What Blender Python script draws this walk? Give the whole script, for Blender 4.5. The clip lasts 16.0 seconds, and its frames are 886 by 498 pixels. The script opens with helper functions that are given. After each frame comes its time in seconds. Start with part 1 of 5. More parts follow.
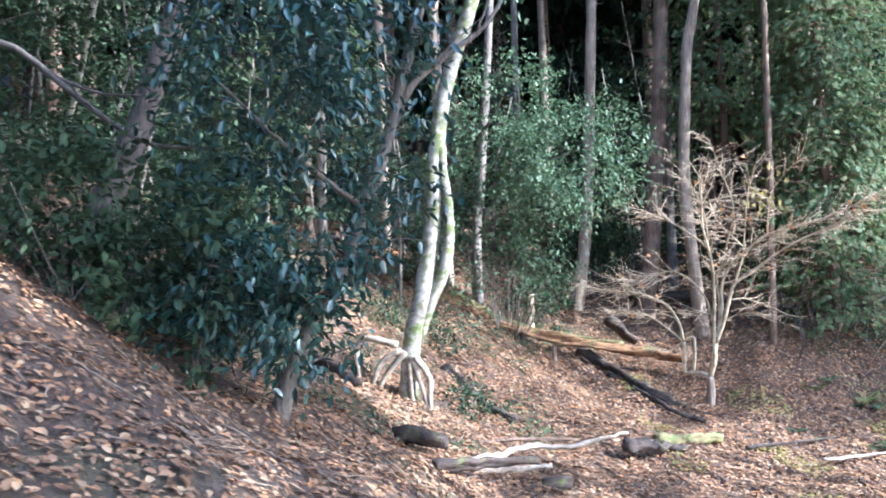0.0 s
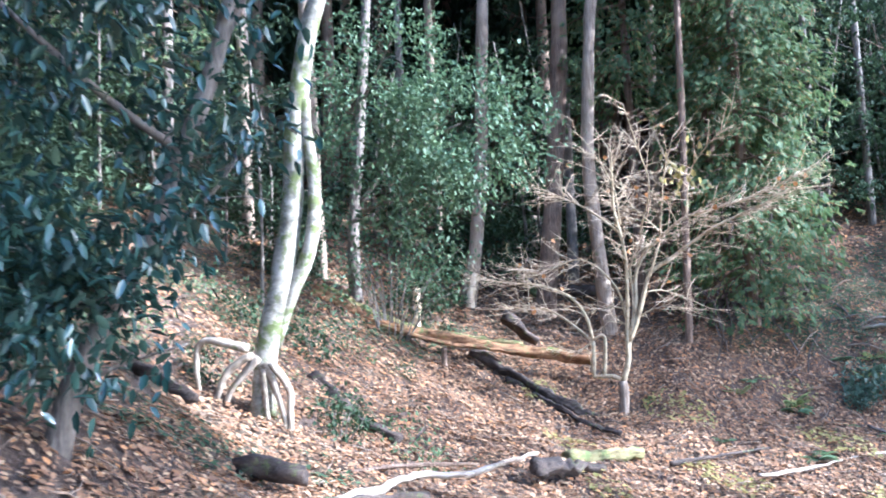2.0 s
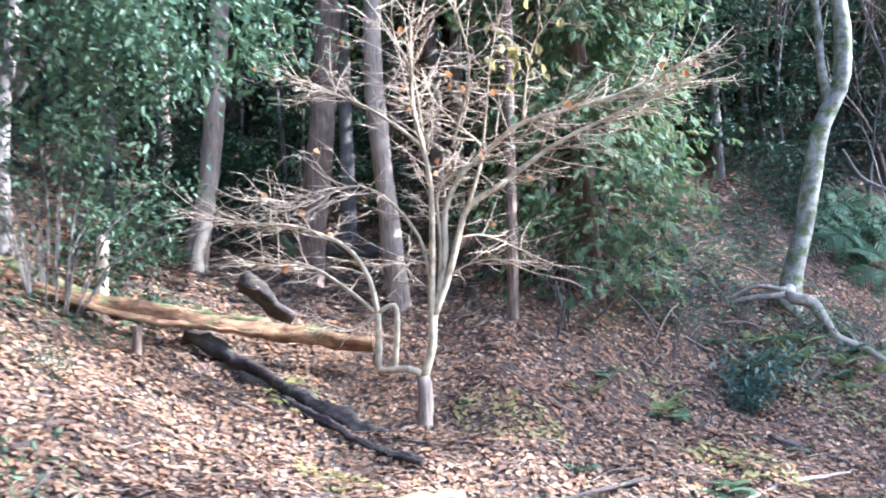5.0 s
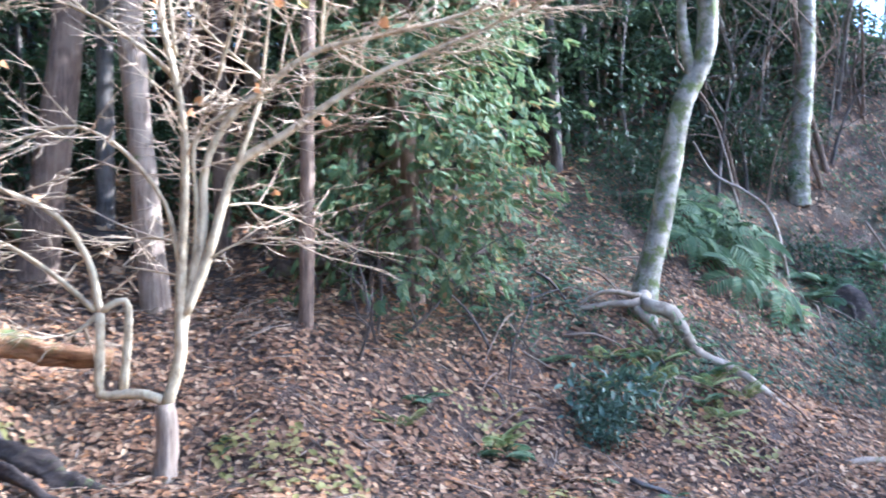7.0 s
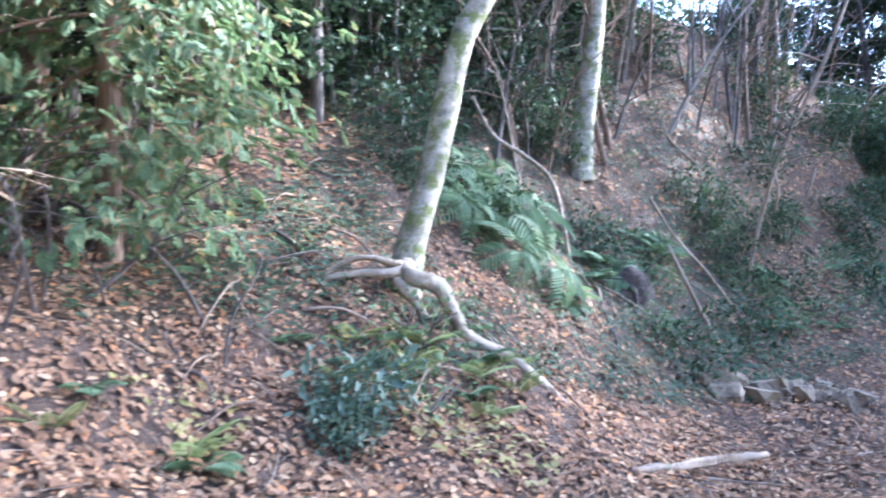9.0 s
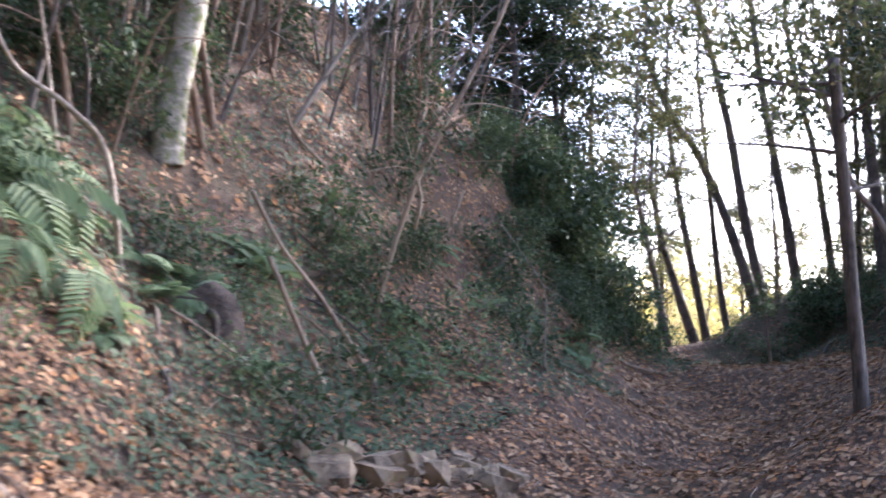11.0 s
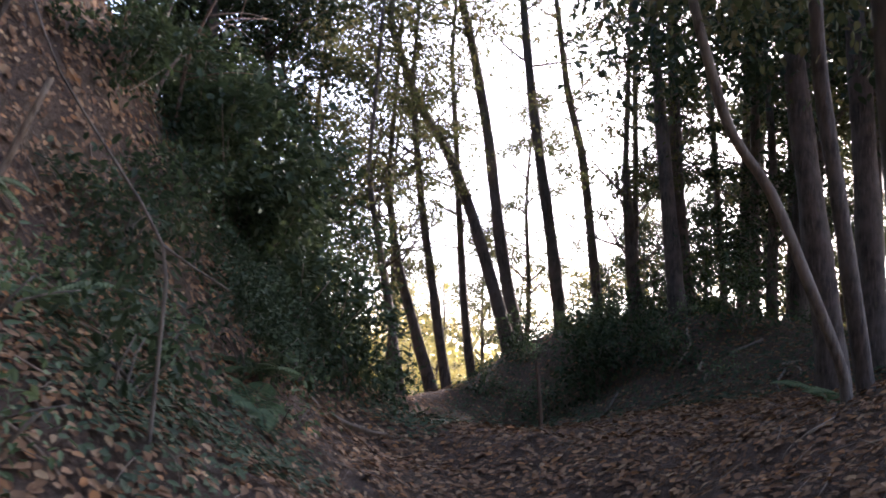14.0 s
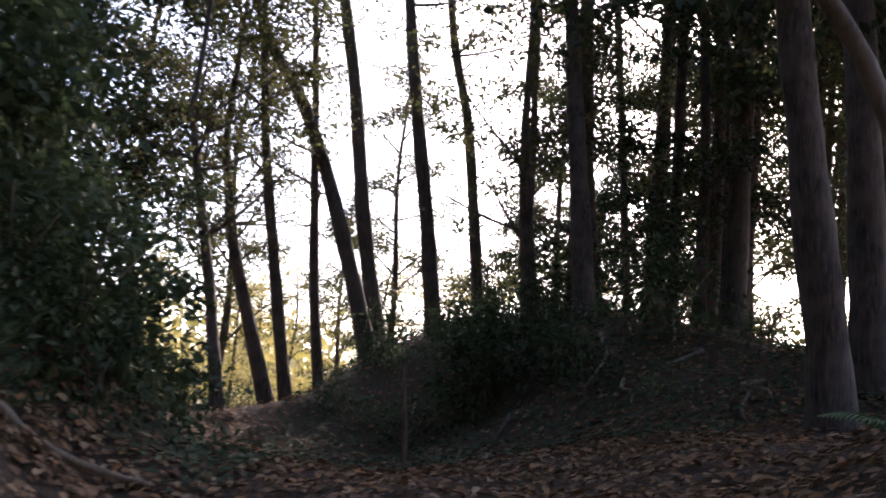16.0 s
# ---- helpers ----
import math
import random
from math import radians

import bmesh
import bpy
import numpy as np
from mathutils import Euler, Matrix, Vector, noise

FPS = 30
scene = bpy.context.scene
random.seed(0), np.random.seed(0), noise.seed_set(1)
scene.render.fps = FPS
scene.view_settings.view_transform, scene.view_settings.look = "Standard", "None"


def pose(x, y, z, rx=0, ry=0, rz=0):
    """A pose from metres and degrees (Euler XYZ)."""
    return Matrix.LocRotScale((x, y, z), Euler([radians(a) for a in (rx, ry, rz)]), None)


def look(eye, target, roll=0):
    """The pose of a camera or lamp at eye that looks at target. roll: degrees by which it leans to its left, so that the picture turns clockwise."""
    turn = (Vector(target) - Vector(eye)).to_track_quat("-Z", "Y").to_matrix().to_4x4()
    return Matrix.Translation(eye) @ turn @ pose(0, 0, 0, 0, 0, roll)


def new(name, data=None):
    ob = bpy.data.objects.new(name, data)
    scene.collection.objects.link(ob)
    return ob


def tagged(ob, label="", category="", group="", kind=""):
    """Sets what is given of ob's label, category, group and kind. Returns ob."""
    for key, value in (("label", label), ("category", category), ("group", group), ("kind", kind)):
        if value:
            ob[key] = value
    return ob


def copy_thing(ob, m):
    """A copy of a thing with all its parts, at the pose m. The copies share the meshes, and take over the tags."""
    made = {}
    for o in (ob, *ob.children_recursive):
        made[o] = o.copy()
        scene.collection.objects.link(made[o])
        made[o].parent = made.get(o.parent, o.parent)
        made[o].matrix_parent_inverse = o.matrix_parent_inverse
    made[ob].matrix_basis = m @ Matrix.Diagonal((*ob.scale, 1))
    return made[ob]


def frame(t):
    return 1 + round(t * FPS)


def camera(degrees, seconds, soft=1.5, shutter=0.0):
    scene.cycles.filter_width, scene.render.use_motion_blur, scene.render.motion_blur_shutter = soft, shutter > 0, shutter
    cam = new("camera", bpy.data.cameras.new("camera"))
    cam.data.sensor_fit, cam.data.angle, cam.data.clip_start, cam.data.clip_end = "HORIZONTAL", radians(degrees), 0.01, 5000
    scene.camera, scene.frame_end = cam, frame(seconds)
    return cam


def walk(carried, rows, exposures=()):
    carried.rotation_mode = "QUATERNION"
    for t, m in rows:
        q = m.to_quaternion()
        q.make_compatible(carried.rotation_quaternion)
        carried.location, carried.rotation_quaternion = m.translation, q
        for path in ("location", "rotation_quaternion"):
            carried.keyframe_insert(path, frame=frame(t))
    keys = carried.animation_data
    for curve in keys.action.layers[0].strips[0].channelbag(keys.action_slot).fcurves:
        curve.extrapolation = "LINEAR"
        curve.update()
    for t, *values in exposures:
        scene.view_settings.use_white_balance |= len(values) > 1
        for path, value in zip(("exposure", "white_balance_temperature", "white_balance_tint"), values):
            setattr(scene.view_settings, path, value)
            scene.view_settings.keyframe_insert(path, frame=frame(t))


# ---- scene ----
cam = camera(47.6, 16.0, soft=1.8, shutter=0.4)
METRES, EYE, TILT, LEAN, TURN = 20.0, 1.4, 5.0, 2.0, 0.0
ROWS = [
    (0.0, 0.0, 0.0, 0.0, 0.0, 0.0, -0.0),
    (0.5, 0.001, 0.0225, -0.0024, -1.5, 0.1, 0.27),
    (1.0, 0.0024, 0.0421, -0.0044, -3.15, 0.55, 0.39),
    (1.5, 0.0042, 0.0667, -0.0072, -4.85, 0.66, 0.27),
    (2.0, 0.0078, 0.0953, -0.0106, -6.56, 0.3, 0.26),
    (2.5, 0.0129, 0.1274, -0.0146, -8.52, -0.02, 0.06),
    (3.0, 0.0188, 0.1618, -0.0188, -10.71, 0.1, -0.09),
    (5.5, 0.0673, 0.3164, -0.0396, -21.69, 0.37, -1.18),
    (6.0, 0.078, 0.3395, -0.042, -24.19, 0.79, -2.35),
    (6.5, 0.0887, 0.3593, -0.0434, -26.6, 1.39, -3.6),
    (7.0, 0.1018, 0.3764, -0.0456, -29.65, 1.43, -1.81),
    (7.5, 0.1148, 0.3911, -0.0483, -32.92, 0.93, -0.14),
    (8.0, 0.1248, 0.4039, -0.0498, -35.65, 0.38, -2.34),
    (8.5, 0.1375, 0.4177, -0.0513, -38.64, 0.16, -4.46),
    (9.0, 0.1553, 0.4323, -0.0528, -42.42, 1.3, -4.09),
    (9.5, 0.1776, 0.4488, -0.0549, -47.52, 3.13, -4.66),
    (10.0, 0.2034, 0.465, -0.0556, -52.89, 4.22, -5.9),
    (12.5, 0.4033, 0.5444, -0.0554, -73.29, 8.22, -8.13),
    (13.0, 0.4423, 0.5552, -0.0539, -75.29, 9.44, -8.47),
    (13.5, 0.4729, 0.5618, -0.052, -77.06, 10.14, -8.06),
    (14.0, 0.5013, 0.5678, -0.0504, -78.78, 10.49, -8.56),
    (14.5, 0.5336, 0.5744, -0.0483, -80.51, 10.45, -9.45),
    (15.0, 0.57, 0.5793, -0.0467, -82.5, 10.79, -9.9),
    (15.5, 0.6121, 0.5853, -0.043, -84.73, 11.56, -10.74),
    (16.0, 0.6494, 0.5869, -0.0401, -86.95, 12.43, -10.03),
]
walk(cam, [(t, pose(0, 0, EYE, TILT, LEAN, TURN) @ pose(METRES * x, METRES * y, METRES * z, 90 + pitch, roll, yaw)) for t, x, y, z, yaw, pitch, roll in ROWS],
     exposures=[(0.0, 2.9, 4750, 10), (3.0, 3.2, 4550, 11), (7.0, 3.35, 4600, 13), (9.0, 3.95, 4800, 14), (10.2, 3.65, 5450, 19), (12.3, 3.15, 6100, 24), (13.5, 2.75, 6300, 24), (16.0, 2.05, 6500, 23)])

# ---- daylight ----
SUN_AZ, SUN_EL = radians(-20), radians(31)      # azimuth from +x towards +y
sun_way = Vector((math.cos(SUN_AZ) * math.cos(SUN_EL), math.sin(SUN_AZ) * math.cos(SUN_EL), math.sin(SUN_EL)))
world = bpy.data.worlds.new("sky")
scene.world = world
world.use_nodes = True
wn = world.node_tree.nodes
sky = wn.new("ShaderNodeTexSky")
sky.sky_type, sky.sun_disc = "NISHITA", False
sky.sun_elevation, sky.sun_rotation = SUN_EL, math.pi / 2 - SUN_AZ
sky.air_density, sky.dust_density = 1.0, 2.0
world.node_tree.links.new(sky.outputs[0], wn["Background"].inputs[0])
wn["Background"].inputs[1].default_value = 0.15
sun_data = bpy.data.lights.new("sun", "SUN")
sun_data.energy, sun_data.angle, sun_data.color = 3.0, radians(0.6), (1.0, 0.91, 0.8)
sun = new("sun", sun_data)
sun.matrix_world = look(sun_way * 60, (0, 0, 0))


# ---- materials ----
def ramp(nt, fac, stops):
    node = nt.nodes.new("ShaderNodeValToRGB")
    els = node.color_ramp.elements
    while len(els) < len(stops):
        els.new(0.5)
    for el, (p, c) in zip(els, stops):
        el.position, el.color = p, (*c, 1)
    nt.links.new(fac, node.inputs[0])
    return node.outputs[0]


def noise_node(nt, coord, scale, detail=4.0, rough=0.6, stretch=None):
    if stretch:
        mp = nt.nodes.new("ShaderNodeMapping")
        mp.inputs["Scale"].default_value = stretch
        nt.links.new(coord, mp.inputs[0])
        coord = mp.outputs[0]
    node = nt.nodes.new("ShaderNodeTexNoise")
    node.inputs["Scale"].default_value, node.inputs["Detail"].default_value, node.inputs["Roughness"].default_value = scale, detail, rough
    nt.links.new(coord, node.inputs["Vector"])
    return node.outputs["Fac"]


def mix(nt, fac, a, b, kind="MIX"):
    node = nt.nodes.new("ShaderNodeMix")
    node.data_type, node.blend_type = "RGBA", kind
    for sock, v in ((node.inputs[0], fac), (node.inputs[6], a), (node.inputs[7], b)):
        if isinstance(v, (float, int)):
            sock.default_value = v
        elif isinstance(v, tuple):
            sock.default_value = (*v, 1)
        else:
            nt.links.new(v, sock)
    return node.outputs[2]


def base_material(name, rough):
    m = bpy.data.materials.new(name)
    m.use_nodes = True
    nt = m.node_tree
    bsdf = nt.nodes["Principled BSDF"]
    bsdf.inputs["Roughness"].default_value = rough
    coord = nt.nodes.new("ShaderNodeTexCoord").outputs["Object"]
    return m, nt, bsdf, coord


def bump(nt, bsdf, height, strength, distance):
    node = nt.nodes.new("ShaderNodeBump")
    node.inputs["Strength"].default_value, node.inputs["Distance"].default_value = strength, distance
    nt.links.new(height, node.inputs["Height"])
    nt.links.new(node.outputs[0], bsdf.inputs["Normal"])


def bark(name, dark, mid, pale, patch=3.0, moss=0.0, stretch=(1, 1, 0.18), fine=45.0, depth=0.012):
    """Bark: long grain, pale and mossy patches."""
    m, nt, bsdf, co = base_material(name, 0.9)
    grain = noise_node(nt, co, fine, 6, 0.65, stretch)
    blot = noise_node(nt, co, patch, 5, 0.6)
    col = ramp(nt, grain, [(0.3, dark), (0.52, mid), (0.72, pale)])
    col = mix(nt, ramp(nt, blot, [(0.42, (0, 0, 0)), (0.62, (1, 1, 1))]), col, mix(nt, grain, mid, pale))
    if moss:
        green = noise_node(nt, co, patch * 1.7, 6, 0.7)
        lo = 0.72 - 0.3 * moss
        col = mix(nt, ramp(nt, green, [(lo, (0, 0, 0)), (lo + 0.12, (1, 1, 1))]), col, mix(nt, grain, (0.045, 0.06, 0.015), (0.17, 0.18, 0.05)))
    nt.links.new(col, bsdf.inputs["Base Color"])
    bump(nt, bsdf, grain, 0.8, depth)
    return m


def leafage(name, colours, rough=0.5, glow=0.35, spec=0.4):
    """Leaves: a colour for each leaf, some light passing through."""
    m, nt, bsdf, co = base_material(name, rough)
    bsdf.inputs["Specular IOR Level"].default_value = spec
    rnd = nt.nodes.new("ShaderNodeNewGeometry").outputs["Random Per Island"]
    n = len(colours)
    col = ramp(nt, rnd, [(i / max(1, n - 1), c) for i, c in enumerate(colours)])
    spot = noise_node(nt, co, 2.3, 3, 0.6)
    col = mix(nt, 0.75, col, ramp(nt, spot, [(0.35, (0.7, 0.7, 0.7)), (0.68, (1, 1, 1))]), "MULTIPLY")
    nt.links.new(col, bsdf.inputs["Base Color"])
    tr = nt.nodes.new("ShaderNodeBsdfTranslucent")
    nt.links.new(col, tr.inputs[0])
    ms = nt.nodes.new("ShaderNodeMixShader")
    ms.inputs[0].default_value = glow
    nt.links.new(bsdf.outputs[0], ms.inputs[1])
    nt.links.new(tr.outputs[0], ms.inputs[2])
    nt.links.new(ms.outputs[0], nt.nodes["Material Output"].inputs[0])
    return m


def soil_material():
    m, nt, bsdf, co = base_material("leaf_mould_soil", 0.95)
    fine = noise_node(nt, co, 38, 8, 0.75)
    mid = noise_node(nt, co, 7, 6, 0.65)
    big = noise_node(nt, co, 0.7, 4, 0.6)
    col = ramp(nt, fine, [(0.3, (0.022, 0.014, 0.009)), (0.5, (0.085, 0.053, 0.034)), (0.72, (0.2, 0.13, 0.085))])
    col = mix(nt, ramp(nt, mid, [(0.4, (0, 0, 0)), (0.7, (1, 1, 1))]), col, mix(nt, fine, (0.03, 0.017, 0.01), (0.14, 0.085, 0.05)))
    col = mix(nt, ramp(nt, big, [(0.52, (0, 0, 0)), (0.68, (0.7, 0.7, 0.7))]), col, mix(nt, fine, (0.03, 0.027, 0.012), (0.12, 0.1, 0.045)))
    nt.links.new(col, bsdf.inputs["Base Color"])
    bump(nt, bsdf, fine, 1.0, 0.03)
    return m


SOIL = soil_material()
BARK_PALE = bark("pale_grey_bark", (0.04, 0.034, 0.024), (0.2, 0.175, 0.13), (0.46, 0.41, 0.33), 5, 0.8, (1, 1, 1.7), 9, 0.012)
BARK_GREY = bark("grey_brown_bark", (0.04, 0.032, 0.025), (0.125, 0.1, 0.078), (0.26, 0.215, 0.17), 4, 0.4)
BARK_CEDAR = bark("reddish_conifer_bark", (0.04, 0.025, 0.017), (0.14, 0.088, 0.056), (0.27, 0.185, 0.12), 3, 0.35, (1, 1, 0.08), 55, 0.02)
BARK_TAN = bark("tan_conifer_bark", (0.09, 0.058, 0.038), (0.22, 0.155, 0.105), (0.36, 0.28, 0.2), 3, 0.35, (1, 1, 0.1), 50, 0.015)
BARK_DARK = bark("dark_bark", (0.02, 0.016, 0.013), (0.065, 0.052, 0.042), (0.15, 0.12, 0.1), 4, 0.35)
BARK_MAPLE = bark("cream_maple_bark", (0.14, 0.098, 0.052), (0.35, 0.265, 0.15), (0.54, 0.44, 0.28), 8, 0.3, (1, 1, 0.5), 30, 0.004)
TWIG_MAPLE = bark("straw_twig_bark", (0.28, 0.19, 0.11), (0.44, 0.325, 0.205), (0.58, 0.46, 0.3), 8)
ROOT_PALE = bark("pale_root_bark", (0.07, 0.05, 0.033), (0.23, 0.175, 0.12), (0.42, 0.35, 0.26), 6, 0.45, (1, 1, 1), 18, 0.01)
LOG_DARK = bark("dark_rotting_log", (0.014, 0.01, 0.007), (0.045, 0.03, 0.021), (0.105, 0.07, 0.048), 5, 0.5, (0.3, 1, 1), 30, 0.02)
LOG_MOSS = bark("mossy_orange_log", (0.03, 0.016, 0.008), (0.19, 0.088, 0.036), (0.42, 0.23, 0.1), 6, 0.65, (0.25, 1, 1), 26, 0.025)
LOG_YELLOW = bark("yellow_mossy_log", (0.04, 0.03, 0.012), (0.15, 0.115, 0.045), (0.32, 0.27, 0.11), 5, 0.85, (0.3, 1, 1), 26, 0.02)
DEADWOOD = bark("bleached_deadwood", (0.1, 0.075, 0.05), (0.26, 0.2, 0.145), (0.46, 0.385, 0.3), 5, 0.15, (0.25, 1, 1), 36, 0.008)
CUT_WOOD = bark("pale_split_wood", (0.3, 0.2, 0.12), (0.55, 0.4, 0.25), (0.75, 0.6, 0.42), 6, 0.1, (1, 1, 0.1), 50, 0.006)
STONE = bark("mossy_stone", (0.03, 0.022, 0.015), (0.12, 0.085, 0.052), (0.27, 0.195, 0.12), 5, 0.35, (1, 1, 1), 18, 0.012)
LITTER = leafage("dry_leaf_litter", [(0.09, 0.05, 0.029), (0.2, 0.11, 0.06), (0.3, 0.178, 0.1), (0.14, 0.077, 0.044), (0.38, 0.24, 0.14), (0.24, 0.128, 0.068), (0.2, 0.12, 0.07), (0.43, 0.2, 0.08), (0.47, 0.32, 0.185), (0.17, 0.097, 0.053), (0.28, 0.165, 0.095)], 0.85, 0.12, 0.12)
LEAF_GLOSSY = leafage("glossy_bluish_leaves", [(0.025, 0.055, 0.045), (0.04, 0.085, 0.062), (0.06, 0.11, 0.075), (0.035, 0.07, 0.06)], 0.25, 0.25, 0.7)
LEAF_HOLLY = leafage("mid_green_leaves", [(0.065, 0.11, 0.055), (0.1, 0.155, 0.075), (0.15, 0.2, 0.095), (0.08, 0.13, 0.075)], 0.55, 0.35, 0.4)
LEAF_CYPRESS = leafage("cypress_sprays", [(0.085, 0.145, 0.065), (0.13, 0.195, 0.085), (0.19, 0.245, 0.095), (0.11, 0.17, 0.08), (0.16, 0.22, 0.095), (0.12, 0.18, 0.08), (0.22, 0.25, 0.1), (0.36, 0.22, 0.1)], 0.6, 0.45, 0.3)
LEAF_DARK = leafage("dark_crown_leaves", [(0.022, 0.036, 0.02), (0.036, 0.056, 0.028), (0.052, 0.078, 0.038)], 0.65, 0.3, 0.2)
# greens dulled and browned: flare round the bright sky is put into the colour
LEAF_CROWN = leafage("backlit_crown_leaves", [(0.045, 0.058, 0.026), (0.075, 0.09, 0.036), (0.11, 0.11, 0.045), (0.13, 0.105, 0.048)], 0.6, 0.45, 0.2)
LEAF_YELLOW = leafage("yellowing_leaves", [(0.2, 0.19, 0.055), (0.34, 0.3, 0.09), (0.42, 0.34, 0.12), (0.27, 0.24, 0.08)], 0.5, 0.5)
LEAF_FERN = leafage("fern_green", [(0.1, 0.155, 0.07), (0.15, 0.21, 0.095), (0.2, 0.26, 0.12)], 0.6, 0.4, 0.3)
LEAF_BUSH = leafage("blue_green_bush_leaves", [(0.06, 0.1, 0.06), (0.1, 0.15, 0.092), (0.15, 0.2, 0.125)], 0.4, 0.3, 0.5)
LEAF_LIME = leafage("yellow_green_fern", [(0.2, 0.24, 0.07), (0.28, 0.32, 0.1), (0.36, 0.38, 0.14)], 0.6, 0.4, 0.3)
LEAF_RUST = leafage("rusty_dead_leaves", [(0.35, 0.12, 0.04), (0.5, 0.22, 0.07), (0.6, 0.36, 0.18)], 0.6, 0.4)
LEAF_SHRUB = leafage("undergrowth_leaves", [(0.034, 0.055, 0.027), (0.058, 0.09, 0.042), (0.085, 0.115, 0.056)], 0.62, 0.3, 0.2)

# ---- terrain ----
TRACK = ((0, -6, 0.1), (0, 0, 0.1), (1.3, 6.2, -0.25), (2.7, 8.3, -0.34), (4.5, 9.5, -0.4), (8, 10.8, -0.3), (10.5, 11.4, -0.1),
         (13.2, 11.7, -0.04), (15.2, 12.2, 0.36), (17.5, 12.6, 0.88), (22, 13.8, 1.15), (26, 14.5, 1.2), (4.3, 11.9, 0.31), (5.3, 12.7, 0.42), (9.4, 12.4, 0.1), (12, 12.7, 0.42))
WEST_BANK = ((-1.4, 3.4, 0.95), (-0.5, 4.9, 0.62), (-1.1, 6.8, 0.86), (-0.35, 9.6, 0.85), (-2.9, 8.4, 2.25), (-5, 4, 3.2), (-9, 10, 6.0), (-3, 13, 3.0), (-6, -4, 2.6),
             (1.4, 12.8, 0.93), (0.9, 10.0, 0.42), (3.25, 12.4, 0.5), (2.1, 15.3, 1.8), (3.05, 15.15, 1.55), (4.4, 13.5, 1.08), (0.5, 14, 1.9), (0, 20, 4.0), (6, 20, 3.6))
EAST_BANK = ((7.15, 13.5, 1.12), (6.2, 13.2, 0.85), (7.8, 12.72, 0.38), (8.6, 14.2, 1.5), (9.3, 13.1, 0.35), (11.1, 15.3, 2.45), (11.4, 13.4, 0.55), (12.3, 14.05, 1.2), (13.5, 16, 4.3), (10.4, 16.6, 3.7), (15.3, 15.2, 3.3), (14.5, 14.7, 2.1),
             (13.4, 13.1, 0.85), (16, 15.5, 4.1), (17.2, 13.3, 0.8), (17.1, 14.0, 1.3), (18.5, 14.9, 2.5), (19.2, 14.2, 1.25), (21.5, 16.5, 1.6), (12, 22, 6.0), (18, 22, 5.0))
MOUND = ((13, 10.64, 0.7), (10, 8, 0.5), (8, 4, 0.2), (16.2, 10.1, 1.3), (19, 10.4, 1.3), (20.6, 11.9, 1.1), (21.9, 12.4, 1.1), (22.2, 11.4, 2.15), (23.5, 12.6, 2.1), (20.5, 10.2, 1.8), (19.0, 9.2, 1.6), (24.5, 9, 2.0),
         (25.5, 13.2, 2.1), (18, 5, 1.6), (31, 12, 0.4), (31, 20, 0.6), (33, 25, 0.8), (26, 21, 1.6), (30, 2, 0.6), (10, -8, 0.0), (24, 14.6, 1.2))
spots = np.array(TRACK + WEST_BANK + EAST_BANK + MOUND, float)


def kernel(d2):
    return np.sqrt(d2 + 0.5)


def solve_spots():
    d2 = ((spots[:, None, :2] - spots[None, :, :2]) ** 2).sum(-1)
    return np.linalg.solve(kernel(d2) - 0.02 * np.eye(len(spots)) * 1.0, spots[:, 2] - 1.2)


weights = solve_spots()


def lumps(x, y):
    return (0.065 * np.sin(1.9 * x + 0.7 * np.sin(1.3 * y)) * np.sin(1.6 * y + 1.1 * np.sin(0.9 * x)) + 0.03 * np.sin(5.3 * x + 1.7 * y) * np.sin(4.1 * y - 2.3 * x)
            + 0.018 * np.sin(11.0 * x - 3 * y) * np.sin(9.0 * y + 4 * x))


def height(x, y):
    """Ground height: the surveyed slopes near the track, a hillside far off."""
    x, y = np.asarray(x, float), np.asarray(y, float)
    cx, cy = np.clip(x, -11, 33), np.clip(y, -10, 24)
    d2 = (cx[..., None] - spots[:, 0]) ** 2 + (cy[..., None] - spots[:, 1]) ** 2
    z = 1.2 + kernel(d2) @ weights
    out = np.hypot(x - cx, y - cy)
    z = z + np.where((y > 20) | (x < -5), 0.42 * np.minimum(out, 60) * np.clip((17 - x) / 9, 0, 1), 0.0)
    z = z + 3.5 * np.exp(-(((x - 62) / 16) ** 2 + ((y - 30) / 15) ** 2))
    return z + lumps(x, y)


def ground_at(x, y):
    return float(height(x, y))


# ---- mesh helpers ----
class Build:
    """Collects vertices and faces of one mesh."""

    def __init__(self):
        self.v, self.f, self.n = [], [], 0

    def add(self, v, f):
        v = np.asarray(v, float).reshape(-1, 3)
        self.v.append(v)
        self.f.append(np.asarray(f, int) + self.n)
        self.n += len(v)
        return self

    def mesh(self, name, material, smooth=True):
        v = np.concatenate(self.v)
        me = bpy.data.meshes.new(name)
        sizes = np.concatenate([np.full(len(f), f.shape[1]) for f in self.f])
        loops = np.concatenate([f.ravel() for f in self.f])
        me.vertices.add(len(v))
        me.vertices.foreach_set("co", v.ravel())
        me.loops.add(len(loops))
        me.loops.foreach_set("vertex_index", loops)
        me.polygons.add(len(sizes))
        me.polygons.foreach_set("loop_start", np.concatenate([[0], np.cumsum(sizes)[:-1]]))
        me.polygons.foreach_set("use_smooth", np.full(len(sizes), smooth))
        me.update(calc_edges=True)
        me.validate()
        me.materials.append(material)
        return me


def thing(name, place, label, category, group="", kind=""):
    ob = new(name)
    ob.empty_display_size = 0.2
    ob.location = place
    return tagged(ob, label, category, group, kind)


def part(name, build, material, parent, label="", smooth=True):
    ob = new(name, build.mesh(name, material, smooth) if isinstance(build, Build) else build)
    ob.parent = parent
    return tagged(ob, label)


